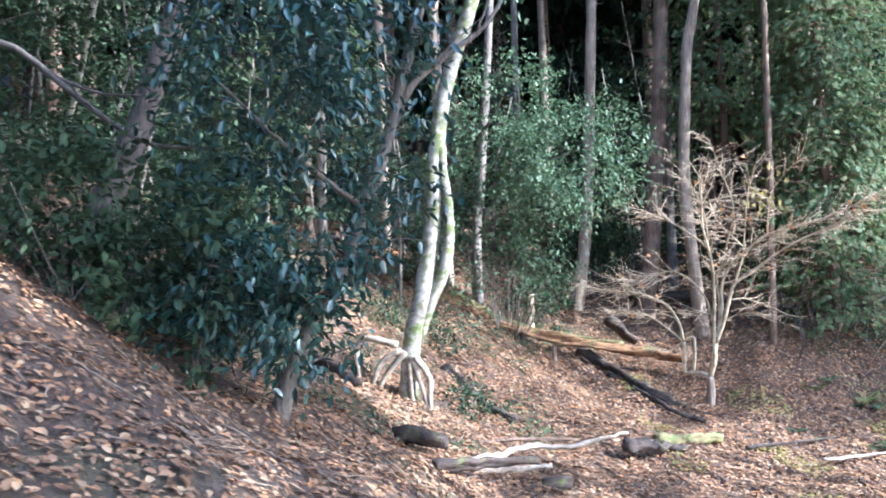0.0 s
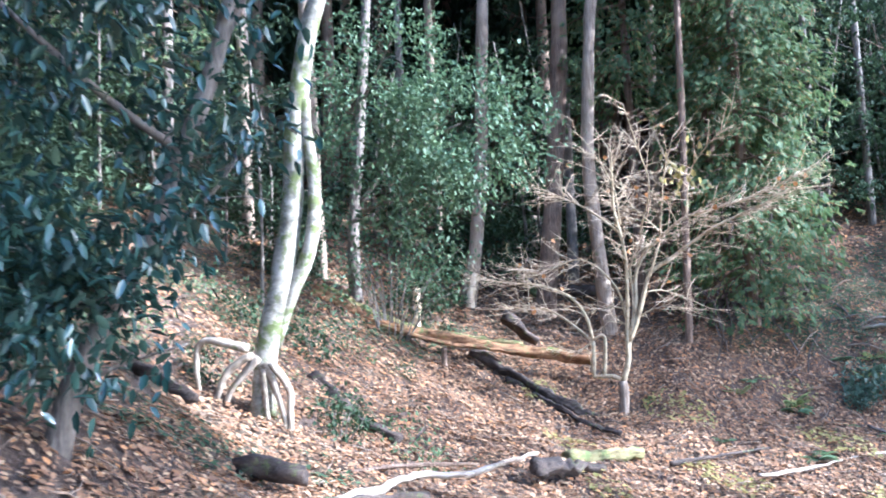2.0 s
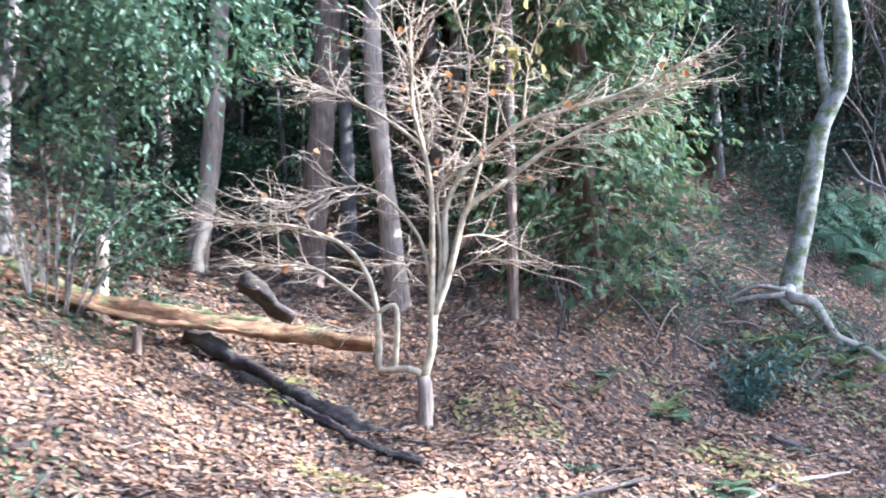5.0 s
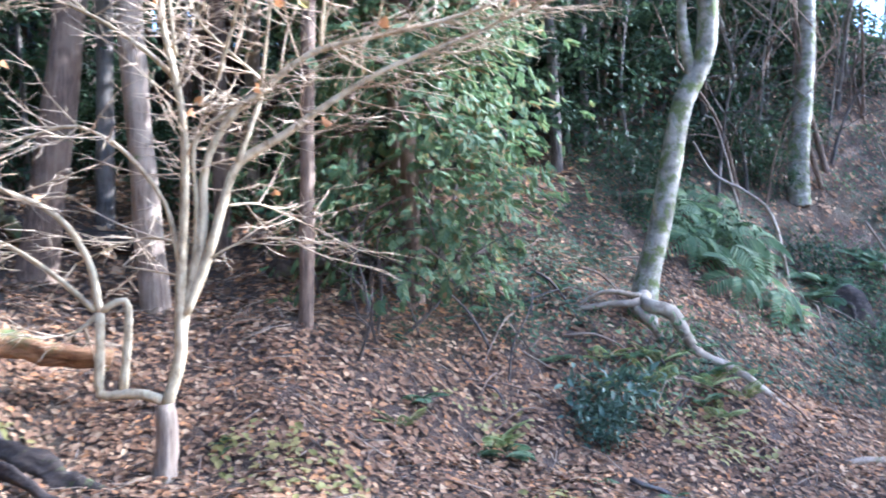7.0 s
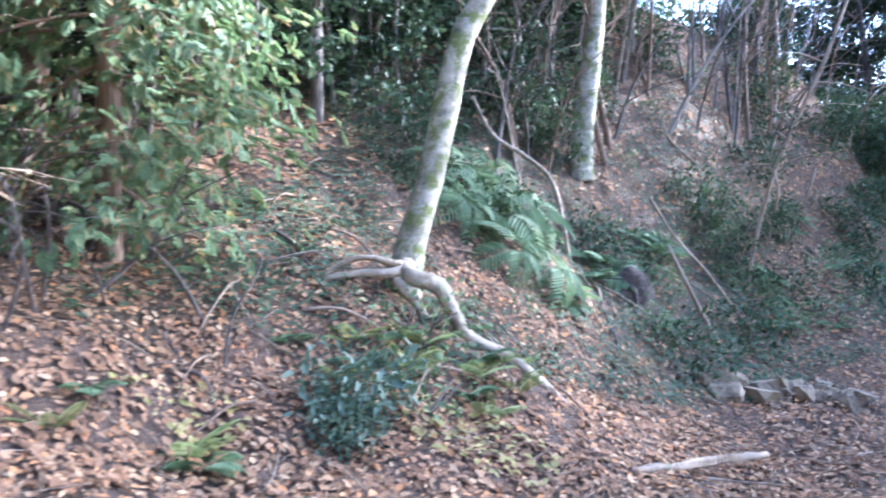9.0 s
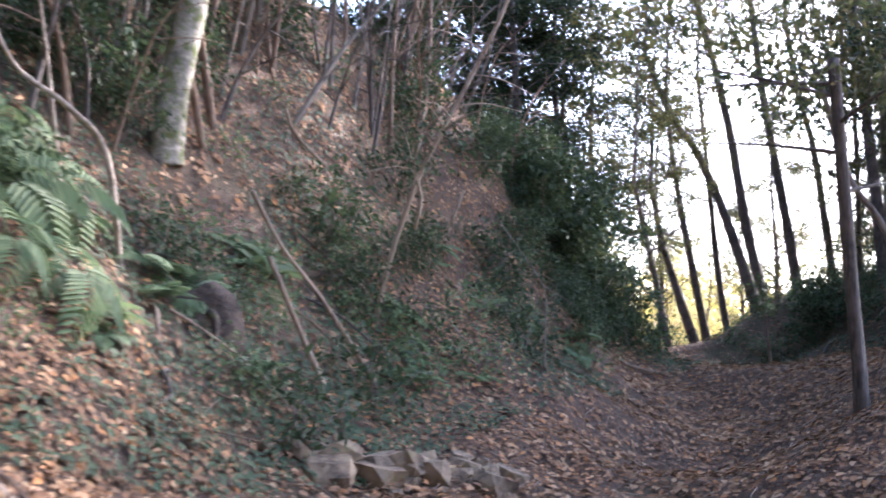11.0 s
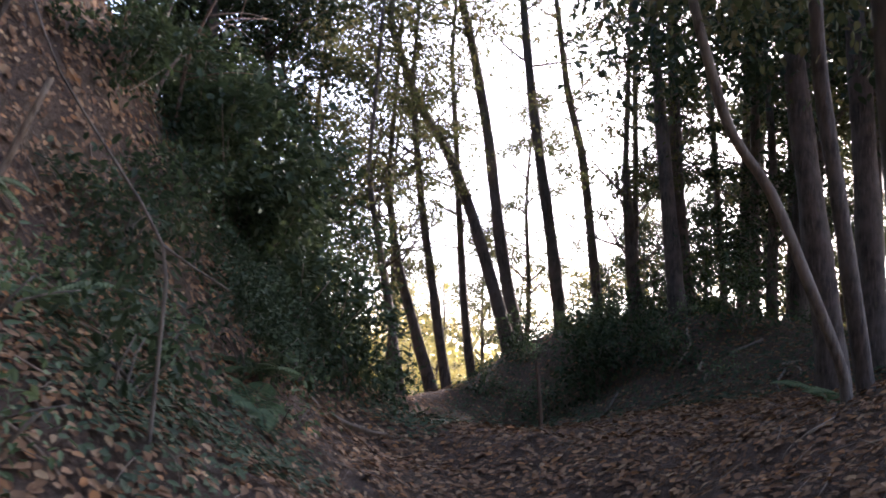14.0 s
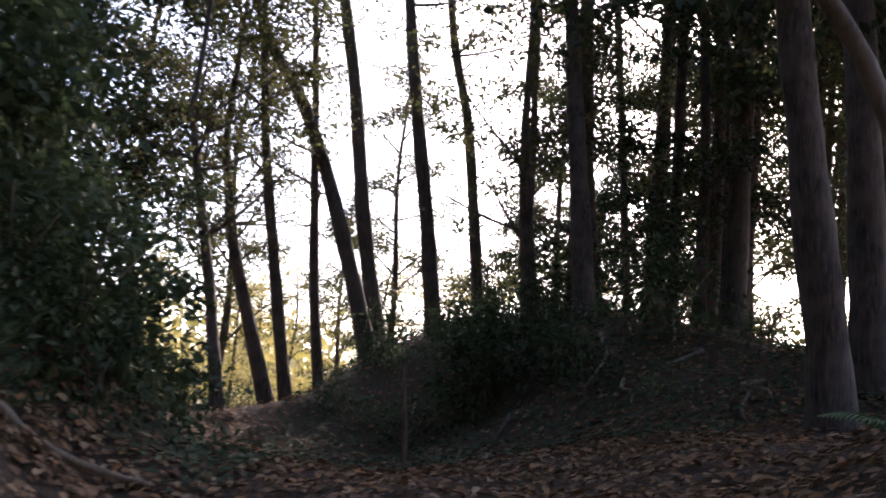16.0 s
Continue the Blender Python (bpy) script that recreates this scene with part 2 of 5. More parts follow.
def whole(name, build, material, place, label, category, group="", kind=""):
    """A thing of one mesh; its vertices are in world metres, its origin at place."""
    build.v = [v - np.array(place) for v in build.v]
    ob = new(name, build.mesh(name, material))
    ob.location = place
    return tagged(ob, label, category, group, kind)


rng = np.random.default_rng(7)


def curve(pts, step=0.12):
    """A smooth line through the points."""
    p = np.array(pts, float)
    if len(p) == 2:
        n = max(2, int(np.linalg.norm(p[1] - p[0]) / step) + 1)
        return p[0] + np.linspace(0, 1, n)[:, None] * (p[1] - p[0])
    q = np.vstack([2 * p[0] - p[1], p, 2 * p[-1] - p[-2]])
    out = []
    for i in range(1, len(q) - 2):
        n = max(2, int(np.linalg.norm(q[i + 1] - q[i]) / step))
        u = np.linspace(0, 1, n, endpoint=False)[:, None]
        a, b, c, d = q[i - 1], q[i], q[i + 1], q[i + 2]
        out.append(0.5 * (2 * b + (c - a) * u + (2 * a - 5 * b + 4 * c - d) * u ** 2 + (3 * b - a - 3 * c + d) * u ** 3))
    return np.vstack(out + [p[-1:]])


def tube(build, line, r0, r1, sides=10, rough=0.08, flare=0.0, power=1.0):
    """A tapered, uneven round along a line, closed at both ends."""
    p = np.asarray(line, float)
    n = len(p)
    d = np.gradient(p, axis=0)
    d /= np.linalg.norm(d, axis=1)[:, None] + 1e-9
    ref = np.array([0.3, 0.9, 0.1]) if abs(d[0][2]) > 0.6 else np.array([0.1, 0.2, 1.0])
    a = np.cross(d, ref)
    a /= np.linalg.norm(a, axis=1)[:, None] + 1e-9
    b = np.cross(d, a)
    u = np.linspace(0, 1, n)
    r = r0 + (r1 - r0) * u ** power
    run = np.concatenate([[0], np.cumsum(np.linalg.norm(np.diff(p, axis=0), axis=1))])
    r = r * (1 + flare * np.exp(-run / (3.0 * r0)))
    ang = np.linspace(0, 2 * np.pi, sides, endpoint=False)
    ph = rng.uniform(0, 6.28, 4)
    wob = 1 + rough * (np.sin(3 * ang[None] + ph[0] + 3 * run[:, None]) * 0.5 + np.sin(2 * ang[None] + ph[1] - 5 * run[:, None]) * 0.6 + np.sin(5 * ang[None] + ph[2] + 9 * run[:, None]) * 0.3) + rough * 0.4 * rng.standard_normal((n, sides))
    if flare:
        wob = wob + 0.35 * flare * np.exp(-run / (2.5 * r0))[:, None] * np.sin(4 * ang + ph[3])[None]
    ring = p[:, None] + (r[:, None] * wob)[..., None] * (np.cos(ang)[None, :, None] * a[:, None] + np.sin(ang)[None, :, None] * b[:, None])
    v = np.vstack([ring.reshape(-1, 3), p[:1], p[-1:]])
    i, j = np.meshgrid(np.arange(n - 1), np.arange(sides), indexing="ij")
    k = (j + 1) % sides
    quads = np.stack([i * sides + j, i * sides + k, (i + 1) * sides + k, (i + 1) * sides + j], -1).reshape(-1, 4)
    s = np.arange(sides)
    s2 = (s + 1) % sides
    caps = np.vstack([np.stack([np.full(sides, n * sides), s2, s], -1), np.stack([np.full(sides, n * sides + 1), (n - 1) * sides + s, (n - 1) * sides + s2], -1)])
    base = build.n
    build.add(v, quads)
    build.f.append(caps + base)
    return build


def leaves(build, at, along, up, length, width, fold=0.15, curl=0.1):
    """Leaf blades: each two bent quads. at, along, up: rows of vectors."""
    n = len(at)
    along = along / (np.linalg.norm(along, axis=1)[:, None] + 1e-9)
    side = np.cross(along, up)
    side /= np.linalg.norm(side, axis=1)[:, None] + 1e-9
    nor = np.cross(side, along)
    L = np.broadcast_to(np.asarray(length, float), (n,))[:, None]
    W = np.broadcast_to(np.asarray(width, float), (n,))[:, None]
    b = at
    t = at + along * L + nor * L * (-curl)
    l1 = at + along * L * 0.3 - side * W * 0.5 + nor * W * fold
    l2 = at + along * L * 0.7 - side * W * 0.4 + nor * (W * fold - L * curl * 0.4)
    r1 = at + along * L * 0.3 + side * W * 0.5 + nor * W * fold
    r2 = at + along * L * 0.7 + side * W * 0.4 + nor * (W * fold - L * curl * 0.4)
    v = np.stack([b, l1, l2, t, r2, r1], 1).reshape(-1, 3)
    o = np.arange(n)[:, None] * 6
    return build.add(v, np.concatenate([o + np.array([[0, 3, 2, 1]]), o + np.array([[0, 5, 4, 3]])]))


def unit(n, r=None):
    r = r or rng
    v = r.standard_normal((n, 3))
    return v / np.linalg.norm(v, axis=1)[:, None]


def clumped(n, centre, radii, clumps, spread, r=None, hollow=0.35):
    """Points gathered round twig ends inside an ellipsoid, with gaps between."""
    r = r or rng
    c = unit(clumps, r) * (hollow + (1 - hollow) * r.random((clumps, 1)) ** 0.5) * np.array(radii)
    i = r.integers(0, clumps, n)
    return np.array(centre) + c[i] + r.standard_normal((n, 3)) * spread, c[i]


def foliage(n, centre, radii, clumps, spread, length, width, droop=0.3, r=None, build=None, fold=0.12):
    r = r or rng
    build = build or Build()
    p, out = clumped(n, centre, radii, clumps, spread, r)
    way = out / (np.linalg.norm(out, axis=1)[:, None] + 1e-6) * 0.6 + unit(n, r)
    way[:, 2] -= droop
    up = unit(n, r) * 0.7 + np.array([0, 0, 1.0])
    s = r.uniform(0.65, 1.25, n)
    return leaves(build, p, way, up, length * s, width * s, fold, 0.12)


def tufts(n, centre, radii, count, size, leaf, r=None, build=None):
    """Leaves in flattened sprays round twig ends, dense inside and open between."""
    r = r or rng
    build = build or Build()
    c = unit(count, r) * (0.25 + 0.75 * r.random((count, 1)) ** 0.5) * np.array(radii)
    big = r.uniform(0.6, 1.5, count)
    i = r.integers(0, count, n)
    p = np.array(centre) + c[i] + r.standard_normal((n, 3)) * np.array([1.0, 1.0, 0.45]) * (size * big[i])[:, None]
    way = unit(n, r) + c[i] / (np.linalg.norm(c[i], axis=1)[:, None] + 1e-6) * 0.4
    way[:, 2] = way[:, 2] * 0.6 - 0.25
    s = r.uniform(0.6, 1.3, n)
    return leaves(build, p, way, unit(n, r) * 0.8 + np.array([0, 0, 1.0]), leaf * s, leaf * 0.5 * s, 0.12, 0.15)


def rel(pts, place):
    return np.array(pts, float) - np.array(place)


def rooted(pts, sink=0.12):
    """Carries a trunk's first point down into the ground."""
    p = [list(q) for q in pts]
    g = ground_at(p[0][0], p[0][1]) - sink
    if p[0][2] > g + 0.05:
        p.insert(0, [p[0][0], p[0][1], g])
    else:
        p[0][2] = min(p[0][2], g + 0.05)
    return p


def tree(name, pts, r0, r1, material, label, group="", limbs=(), crown=None, crown_material=None, flare=0.25, sides=12, category="tree", rough=0.07, ground=True, crown_name="crown"):
    """A tree: trunk, limbs as (points, r0, r1), a crown mesh in world metres."""
    p = rooted(pts) if ground else [list(q) for q in pts]
    place = (p[0][0], p[0][1], p[0][2])
    top = thing(name, place, label, category, group)
    part("trunk", tube(Build(), curve(rel(p, place), 0.14), r0, r1, sides, rough, flare), material, top)
    for pts2, a, b in limbs:
        q = curve(rel(pts2, place), 0.1)
        limb = part("limb", tube(Build(), q, a, b, 8, 0.08), material, top)
        if a > 0.011:
            for k in (0.45, 0.75):
                s = q[int(k * (len(q) - 1))]
                w = (q[-1] - q[0]) * 0.35 + unit(1)[0] * 0.22
                part("twig", tube(Build(), curve([s, s + w * 0.5 + (0, 0, 0.02), s + w], 0.08), a * 0.35, 0.002, 5, 0.05), material, limb)
    for c, mat in ([(crown, crown_material)] if isinstance(crown, Build) else (crown or [])):
        c.v = [v - np.array(place) for v in c.v]
        part(crown_name, c, mat, top)
    return top


def high_crown(top_pts, n, radii, length=0.09, clumps=40, spread=0.22, lift=0.0, seed=1):
    c = np.array(top_pts[-1], float) + np.array([0, 0, lift])
    return foliage(n, c, radii, clumps, spread, length, length * 0.55, 0.3, np.random.default_rng(seed))


# ---- ground ----
def axis(lo, hi, fine_lo, fine_hi, step):
    a = list(np.arange(fine_lo, fine_hi, step))
    s, x, out = step, fine_hi, []
    while x < hi:
        out.append(x)
        s *= 1.18
        x += s
    s, x, low = step, fine_lo, []
    while x > lo:
        s *= 1.18
        x -= s
        low.append(x)
    return np.array(low[::-1] + a + out + [hi])


def make_ground():
    xs, ys = axis(-260, 900, -4, 22, 0.11), axis(-260, 500, 2, 17, 0.11)
    X, Y = np.meshgrid(xs, ys, indexing="ij")
    Z = height(X, Y)
    Z = Z + np.where((X > -4) & (X < 22) & (Y > 2) & (Y < 17), rng.standard_normal(X.shape) * 0.012, 0)
    nx, ny = X.shape
    i, j = np.meshgrid(np.arange(nx - 1), np.arange(ny - 1), indexing="ij")
    q = np.stack([i * ny + j, (i + 1) * ny + j, (i + 1) * ny + j + 1, i * ny + j + 1], -1).reshape(-1, 4)
    ob = new("ground", Build().add(np.stack([X, Y, Z], -1), q).mesh("ground", SOIL))
    tagged(ob, "brown woodland ground of soil and rotted leaves", "ground", kind="structure")


make_ground()


def scatter_litter(name, n, box, size, material, label, seed, keep=None, lift=0.012):
    r = np.random.default_rng(seed)
    x, y = r.uniform(box[0], box[1], n), r.uniform(box[2], box[3], n)
    if keep is not None:
        k = keep(x, y, r)
        x, y = x[k], y[k]
    n = len(x)
    z = height(x, y)
    e = 0.1
    gx, gy = (height(x + e, y) - z) / e, (height(x, y + e) - z) / e
    ok = r.random(n) < np.clip(1.6 - np.hypot(gx, gy), 0.6, 1)
    x, y, z, gx, gy = x[ok], y[ok], z[ok], gx[ok], gy[ok]
    n = len(x)
    nor = np.stack([-gx, -gy, np.ones(n)], -1)
    a = r.uniform(0, 6.283, n)
    way = np.stack([np.cos(a), np.sin(a), gx * np.cos(a) + gy * np.sin(a) + r.normal(0, 0.14, n)], -1)
    s = r.uniform(0.55, 1.35, n)
    b = leaves(Build(), np.stack([x, y, z + lift + r.random(n) * 0.025], -1), way, nor + unit(n, r) * 0.3, size * s, size * 0.62 * s * r.uniform(0.7, 1.2, n), 0.12, 0.1)
    ob = new(name, b.mesh(name, material))
    tagged(ob, label, "leaf litter", kind="stuff")


def near_track(x, y, r):
    return r.random(len(x)) < np.clip(1.15 - 0.1 * np.maximum(0, np.hypot(x - 6, y - 11) - 9), 0.3, 1)


scatter_litter("leaf_litter", 250000, (-4.5, 24.5, 2.5, 17), 0.05, LITTER, "dry brown fallen leaves covering the woodland floor", 3, near_track)
scatter_litter("leaf_litter", 30000, (-5, 18, -4, 2.6), 0.07, LITTER, "dry brown leaves on the open ground behind the clearing", 8)
scatter_litter("leaf_litter", 70000, (-1.0, 9.5, 6.5, 14.2), 0.038, LITTER, "small crumbled brown leaves in the clearing", 5, None, 0.008)
scatter_litter("leaf_litter", 40000, (-8, 24, 9, 24), 0.09, LITTER, "dry fallen leaves on the wooded slope", 4, lambda x, y, r: y > 14.5)


def scatter_twigs(n, box, seed):
    """Thin broken twigs lying among the leaves."""
    r = np.random.default_rng(seed)
    x, y = r.uniform(box[0], box[1], n), r.uniform(box[2], box[3], n)
    a, ln = r.uniform(0, 6.283, n), r.uniform(0.08, 0.32, n)
    p = np.stack([x, y, height(x, y) + 0.035], -1)
    ex, ey = x + ln * np.cos(a), y + ln * np.sin(a)
    q = np.stack([ex, ey, height(ex, ey) + 0.03 + r.random(n) * 0.03], -1)
    b = Build()
    for i in range(n):
        m = (p[i] + q[i]) / 2 + r.normal(0, 0.012, 3)
        tube(b, [p[i], m, q[i]], r.uniform(0.002, 0.005), 0.0015, 4, 0.0)
    ob = new("fallen_twigs", b.mesh("fallen_twigs", BARK_TAN))
    tagged(ob, "thin broken twigs strewn over the leaf litter", "twigs", kind="stuff")


scatter_twigs(4200, (-2, 16, 4, 14.8), 17)
scatter_litter("leaf_litter", 9000, (7.5, 20, 10, 14.0), 0.05, LITTER, "larger curled brown leaves lying on the track", 6, None, 0.03)

# ---- west bank: broadleaf trees ----
def west_trees():
    thin = [(-1.12, 6.8, 0.84), (-1.03, 6.8, 1.2), (-0.85, 6.8, 1.57), (-0.65, 6.8, 1.91), (-0.5, 6.8, 2.29), (-0.36, 6.8, 2.67), (-0.25, 6.8, 3.06), (-0.1, 6.8, 3.62), (0.06, 6.8, 4.22)]
    limb = [(-0.32, 6.8, 2.81), (-0.15, 6.8, 3.14), (0.13, 6.8, 3.36), (0.37, 6.8, 3.54), (0.52, 6.8, 3.77)]
    c = Build()
    r = np.random.default_rng(11)
    # the last clump hangs out of view, added only to shade the bank
    for centre, radii, n, k in (((-1.1, 6.3, 3.25), (0.75, 0.7, 0.8), 1700, 38), ((-0.55, 6.6, 3.4), (0.6, 0.5, 0.8), 900, 22), ((-1.1, 6.6, 2.1), (0.8, 0.5, 0.6), 1100, 30),
                                ((-1.45, 6.6, 1.75), (0.45, 0.45, 0.35), 420, 12), ((-0.95, 6.7, 1.45), (0.55, 0.4, 0.28), 520, 14), ((-0.4, 6.8, 2.5), (0.35, 0.3, 0.5), 240, 9), ((-2.3, 5.4, 5.1), (1.5, 1.3, 0.6), 2200, 40)):
        foliage(int(n * 1.3), centre, radii, k, 0.12, 0.088, 0.036, 0.35, r, c)
    limbs = [(limb, 0.035, 0.012), (((-0.85, 6.8, 1.57), (-1.15, 6.7, 1.8), (-1.6, 6.65, 1.95)), 0.02, 0.006), (((-0.5, 6.8, 2.29), (-0.9, 6.6, 2.6), (-1.4, 6.4, 3.1)), 0.025, 0.008),
             (((-0.65, 6.8, 1.91), (-0.4, 6.75, 2.05), (-0.2, 6.7, 2.3)), 0.014, 0.005), (((-1.03, 6.8, 1.2), (-0.8, 6.8, 1.3), (-0.5, 6.8, 1.38)), 0.012, 0.005)]
    tree("evergreen_tree", thin, 0.058, 0.03, BARK_GREY, "leaning slender evergreen tree with large glossy bluish-green leaves on the bank", limbs=limbs, crown=c, crown_material=LEAF_GLOSSY)

    left = [(-2.98, 8.4, 2.29), (-2.76, 8.4, 2.72), (-2.55, 8.4, 3.19), (-2.4, 8.4, 3.63), (-2.25, 8.4, 4.06), (-2.1, 8.4, 4.56), (-1.84, 8.4, 5.45)]
    # bark colour darkened to stand for shade; enlarged crown above view shades the bank
    tree("leaning_tree", left, 0.125, 0.085, BARK_DARK, "thick leaning grey-brown tree trunk, coloured darker for the shaded bank", crown=high_crown(left, 7000, (2.6, 2.4, 1.0), 0.1, 80, lift=1.0, seed=5), crown_material=LEAF_DARK)
    low = [(-3.15, 6.8, 3.52), (-2.88, 6.8, 3.49), (-2.56, 6.8, 3.22), (-2.21, 6.8, 2.93), (-1.94, 6.8, 2.78), (-1.48, 6.8, 2.74)]
    low2 = [(-2.88, 6.8, 3.49), (-2.56, 6.8, 3.26), (-2.29, 6.8, 3.15), (-2.02, 6.8, 3.13)]
    tree("bare_sapling", [(-3.5, 6.8, 2.4), (-3.3, 6.8, 3.1)] + low, 0.035, 0.012, BARK_DARK, "dark bare sapling arching over the bank", limbs=[(low2, 0.016, 0.006)], flare=0.2)
    pole = [(-3.78, 10.0, 3.43), (-3.6, 10.0, 4.13), (-3.43, 10.0, 4.95), (-3.3, 10.0, 5.66)]
    tree("pale_sapling", pole, 0.04, 0.025, BARK_PALE, "thin pale sapling trunk standing on the bank")

    trunk = [(-0.35, 9.6, 0.8), (-0.3, 9.6, 1.34), (-0.18, 9.6, 1.82), (-0.07, 9.6, 2.47), (-0.03, 9.6, 3.01), (0.09, 9.6, 3.73), (0.26, 9.6, 4.29), (0.4, 9.6, 4.68), (0.68, 9.6, 5.59)]
    stem = [(-0.25, 9.63, 1.33), (-0.12, 9.6, 1.7), (0.04, 9.58, 2.05), (0.09, 9.56, 2.36), (0.09, 9.57, 2.68), (0.05, 9.57, 3.0), (0.05, 9.57, 3.22)]
    c = foliage(1500, (0.5, 9.6, 5.7), (1.2, 1.1, 0.8), 30, 0.2, 0.09, 0.045, 0.3, np.random.default_rng(21))
    t = tree("pale_tree", trunk, 0.09, 0.065, BARK_PALE, "pale grey two-stemmed tree on stilted roots", crown=c, crown_material=LEAF_HOLLY, flare=0.15, ground=False)
    part("stem", tube(Build(), curve(rel(stem, t.location), 0.12), 0.06, 0.045, 12, 0.08), BARK_PALE, t)
    for line in ([(-0.43, 9.51, 1.34), (-0.77, 9.58, 1.41), (-0.82, 9.59, 1.19), (-0.78, 9.58, 0.87)], [(-0.4, 9.51, 1.29), (-0.5, 9.53, 1.24), (-0.61, 9.55, 1.15), (-0.68, 9.56, 0.93)], [(-0.36, 9.5, 1.27), (-0.48, 9.53, 1.14), (-0.58, 9.54, 1.01), (-0.63, 9.55, 0.83)], [(-0.31, 9.49, 1.23), (-0.25, 9.48, 1.06), (-0.18, 9.47, 0.81)], [(-0.33, 9.5, 1.2), (-0.32, 9.49, 1.0), (-0.3, 9.49, 0.81)], [(-0.27, 9.48, 1.23), (-0.17, 9.47, 1.09), (-0.13, 9.46, 0.98), (-0.14, 9.46, 0.88)]):
        p = [list(q) for q in line]
        g = ground_at(p[-1][0], p[-1][1])
        p.append([p[-1][0] + 0.01, p[-1][1] - 0.02, min(p[-1][2], g) - 0.1])
        part("root", tube(Build(), curve(rel(p, t.location), 0.05), 0.032, 0.016, 8, 0.22), ROOT_PALE, t)


west_trees()


# ---- north slope ----
def slope_trees():
    a = [(2.06, 15.3, 1.86), (2.21, 15.3, 2.67), (2.33, 15.3, 3.89), (2.44, 15.3, 5.66), (2.5, 15.3, 6.56), (2.66, 15.3, 9.32)]
    b = [(3.06, 15.15, 1.56), (3.24, 15.15, 2.97), (3.42, 15.15, 4.7), (3.55, 15.15, 6.48), (3.77, 15.15, 9.2)]
    c3 = [(3.68, 14.24, 1.15), (3.61, 14.24, 2.13), (3.53, 14.24, 3.34), (3.59, 14.24, 4.49), (3.68, 14.24, 5.49), (3.83, 14.24, 6.15), (4.07, 14.24, 8.02)]
    h = [(0.51, 14.0, 2.66), (0.62, 14.0, 3.73), (0.77, 14.0, 5.35), (0.87, 14.0, 6.67)]
    g = "conifers on the north slope"
    def conifer(pts, r0, mat, label, seed):
        q = np.random.default_rng(seed)
        line = curve(pts, 0.3)
        stubs = []
        for k in range(9):
            s = line[q.integers(len(line) // 4, len(line))]
            w = unit(1, q)[0] * np.array([1, 1, 0.3])
            stubs.append(((s, s + w * 0.2, s + w * q.uniform(0.3, 0.6) + np.array([0, 0, 0.08])), 0.008, 0.003))
        top = np.array(pts[-1], float)
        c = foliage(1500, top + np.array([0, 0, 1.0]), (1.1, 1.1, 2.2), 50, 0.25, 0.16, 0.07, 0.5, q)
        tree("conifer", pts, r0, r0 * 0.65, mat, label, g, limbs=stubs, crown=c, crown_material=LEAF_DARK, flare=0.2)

    conifer(a, 0.1, BARK_TAN, "tall straight tan-barked conifer trunk on the slope", 1)
    conifer(b, 0.135, BARK_CEDAR, "tall reddish conifer trunk with peeling bark", 2)
    conifer(c3, 0.095, BARK_TAN, "tall slightly bent tan conifer trunk behind the maple", 3)
    for k, (x, y, r, mat) in enumerate(((3.75, 16.2, 0.08, BARK_GREY), (4.42, 13.5, 0.05, BARK_CEDAR), (5.43, 15.03, 0.09, BARK_CEDAR), (5.3, 17.0, 0.08, BARK_TAN), (6.3, 16.6, 0.08, BARK_GREY), (2.0, 18.0, 0.08, BARK_TAN), (1.35, 16.8, 0.07, BARK_GREY), (6.9, 17.8, 0.08, BARK_TAN), (0.09, 14.3, 0.095, BARK_TAN),
                                        (8.3, 16.0, 0.06, BARK_GREY), (9.0, 16.4, 0.05, BARK_GREY), (7.6, 16.2, 0.05, BARK_GREY), (-0.8, 15.0, 0.08, BARK_TAN), (-1.6, 13.6, 0.07, BARK_GREY))):
        z = ground_at(x, y)
        lean = rng.normal(0, 0.15)
        conifer([(x, y, z), (x + lean * 0.5, y, z + 3.5), (x + lean, y + 0.1, z + 8)], r, mat, "straight conifer trunk rising from the shaded slope", 10 + k)
    c = Build()
    r = np.random.default_rng(31)
    for centre, radii, n, k in (((1.75, 12.6, 3.55), (0.95, 0.8, 0.85), 3600, 70), ((0.9, 13.0, 4.2), (1.0, 0.8, 1.1), 2400, 50), ((1.1, 12.9, 2.9), (0.75, 0.6, 0.55), 1300, 34), ((0.2, 13.2, 3.2), (0.6, 0.6, 0.9), 900, 26)):
        foliage(n, centre, radii, k, 0.12, 0.07, 0.036, 0.15, r, c)
    limbs = [(((0.62, 14, 3.4), (1.0, 13.4, 3.5), (1.7, 12.8, 3.7)), 0.03, 0.01), (((0.65, 14, 2.9), (0.9, 13.4, 2.95), (1.3, 12.9, 3.0)), 0.025, 0.008), (((0.7, 14, 4.3), (0.8, 13.4, 4.4), (1.0, 12.9, 4.7)), 0.025, 0.008),
             (((0.6, 14, 3.0), (0.95, 13.8, 3.5), (1.1, 13.6, 4.2)), 0.03, 0.012)]
    tree("holly_tree", h, 0.075, 0.05, BARK_GREY, "sunlit evergreen tree with small bright green leaves", limbs=limbs, crown=c, crown_material=LEAF_HOLLY)
    low = Build()
    for centre, radii, n, k in (((1.0, 13.5, 2.15), (0.75, 0.4, 0.35), 620, 30), ((0.3, 12.2, 1.85), (0.45, 0.4, 0.45), 260, 18), ((1.5, 14.0, 2.2), (0.5, 0.4, 0.3), 300, 16)):
        foliage(n, centre, radii, k, 0.1, 0.055, 0.028, 0.1, r, low)
    base = (0.9, 13.3, ground_at(0.9, 13.3))
    s = thing("shrub", base, "twiggy small-leaved green shrub beside the mossy log", "shrub")
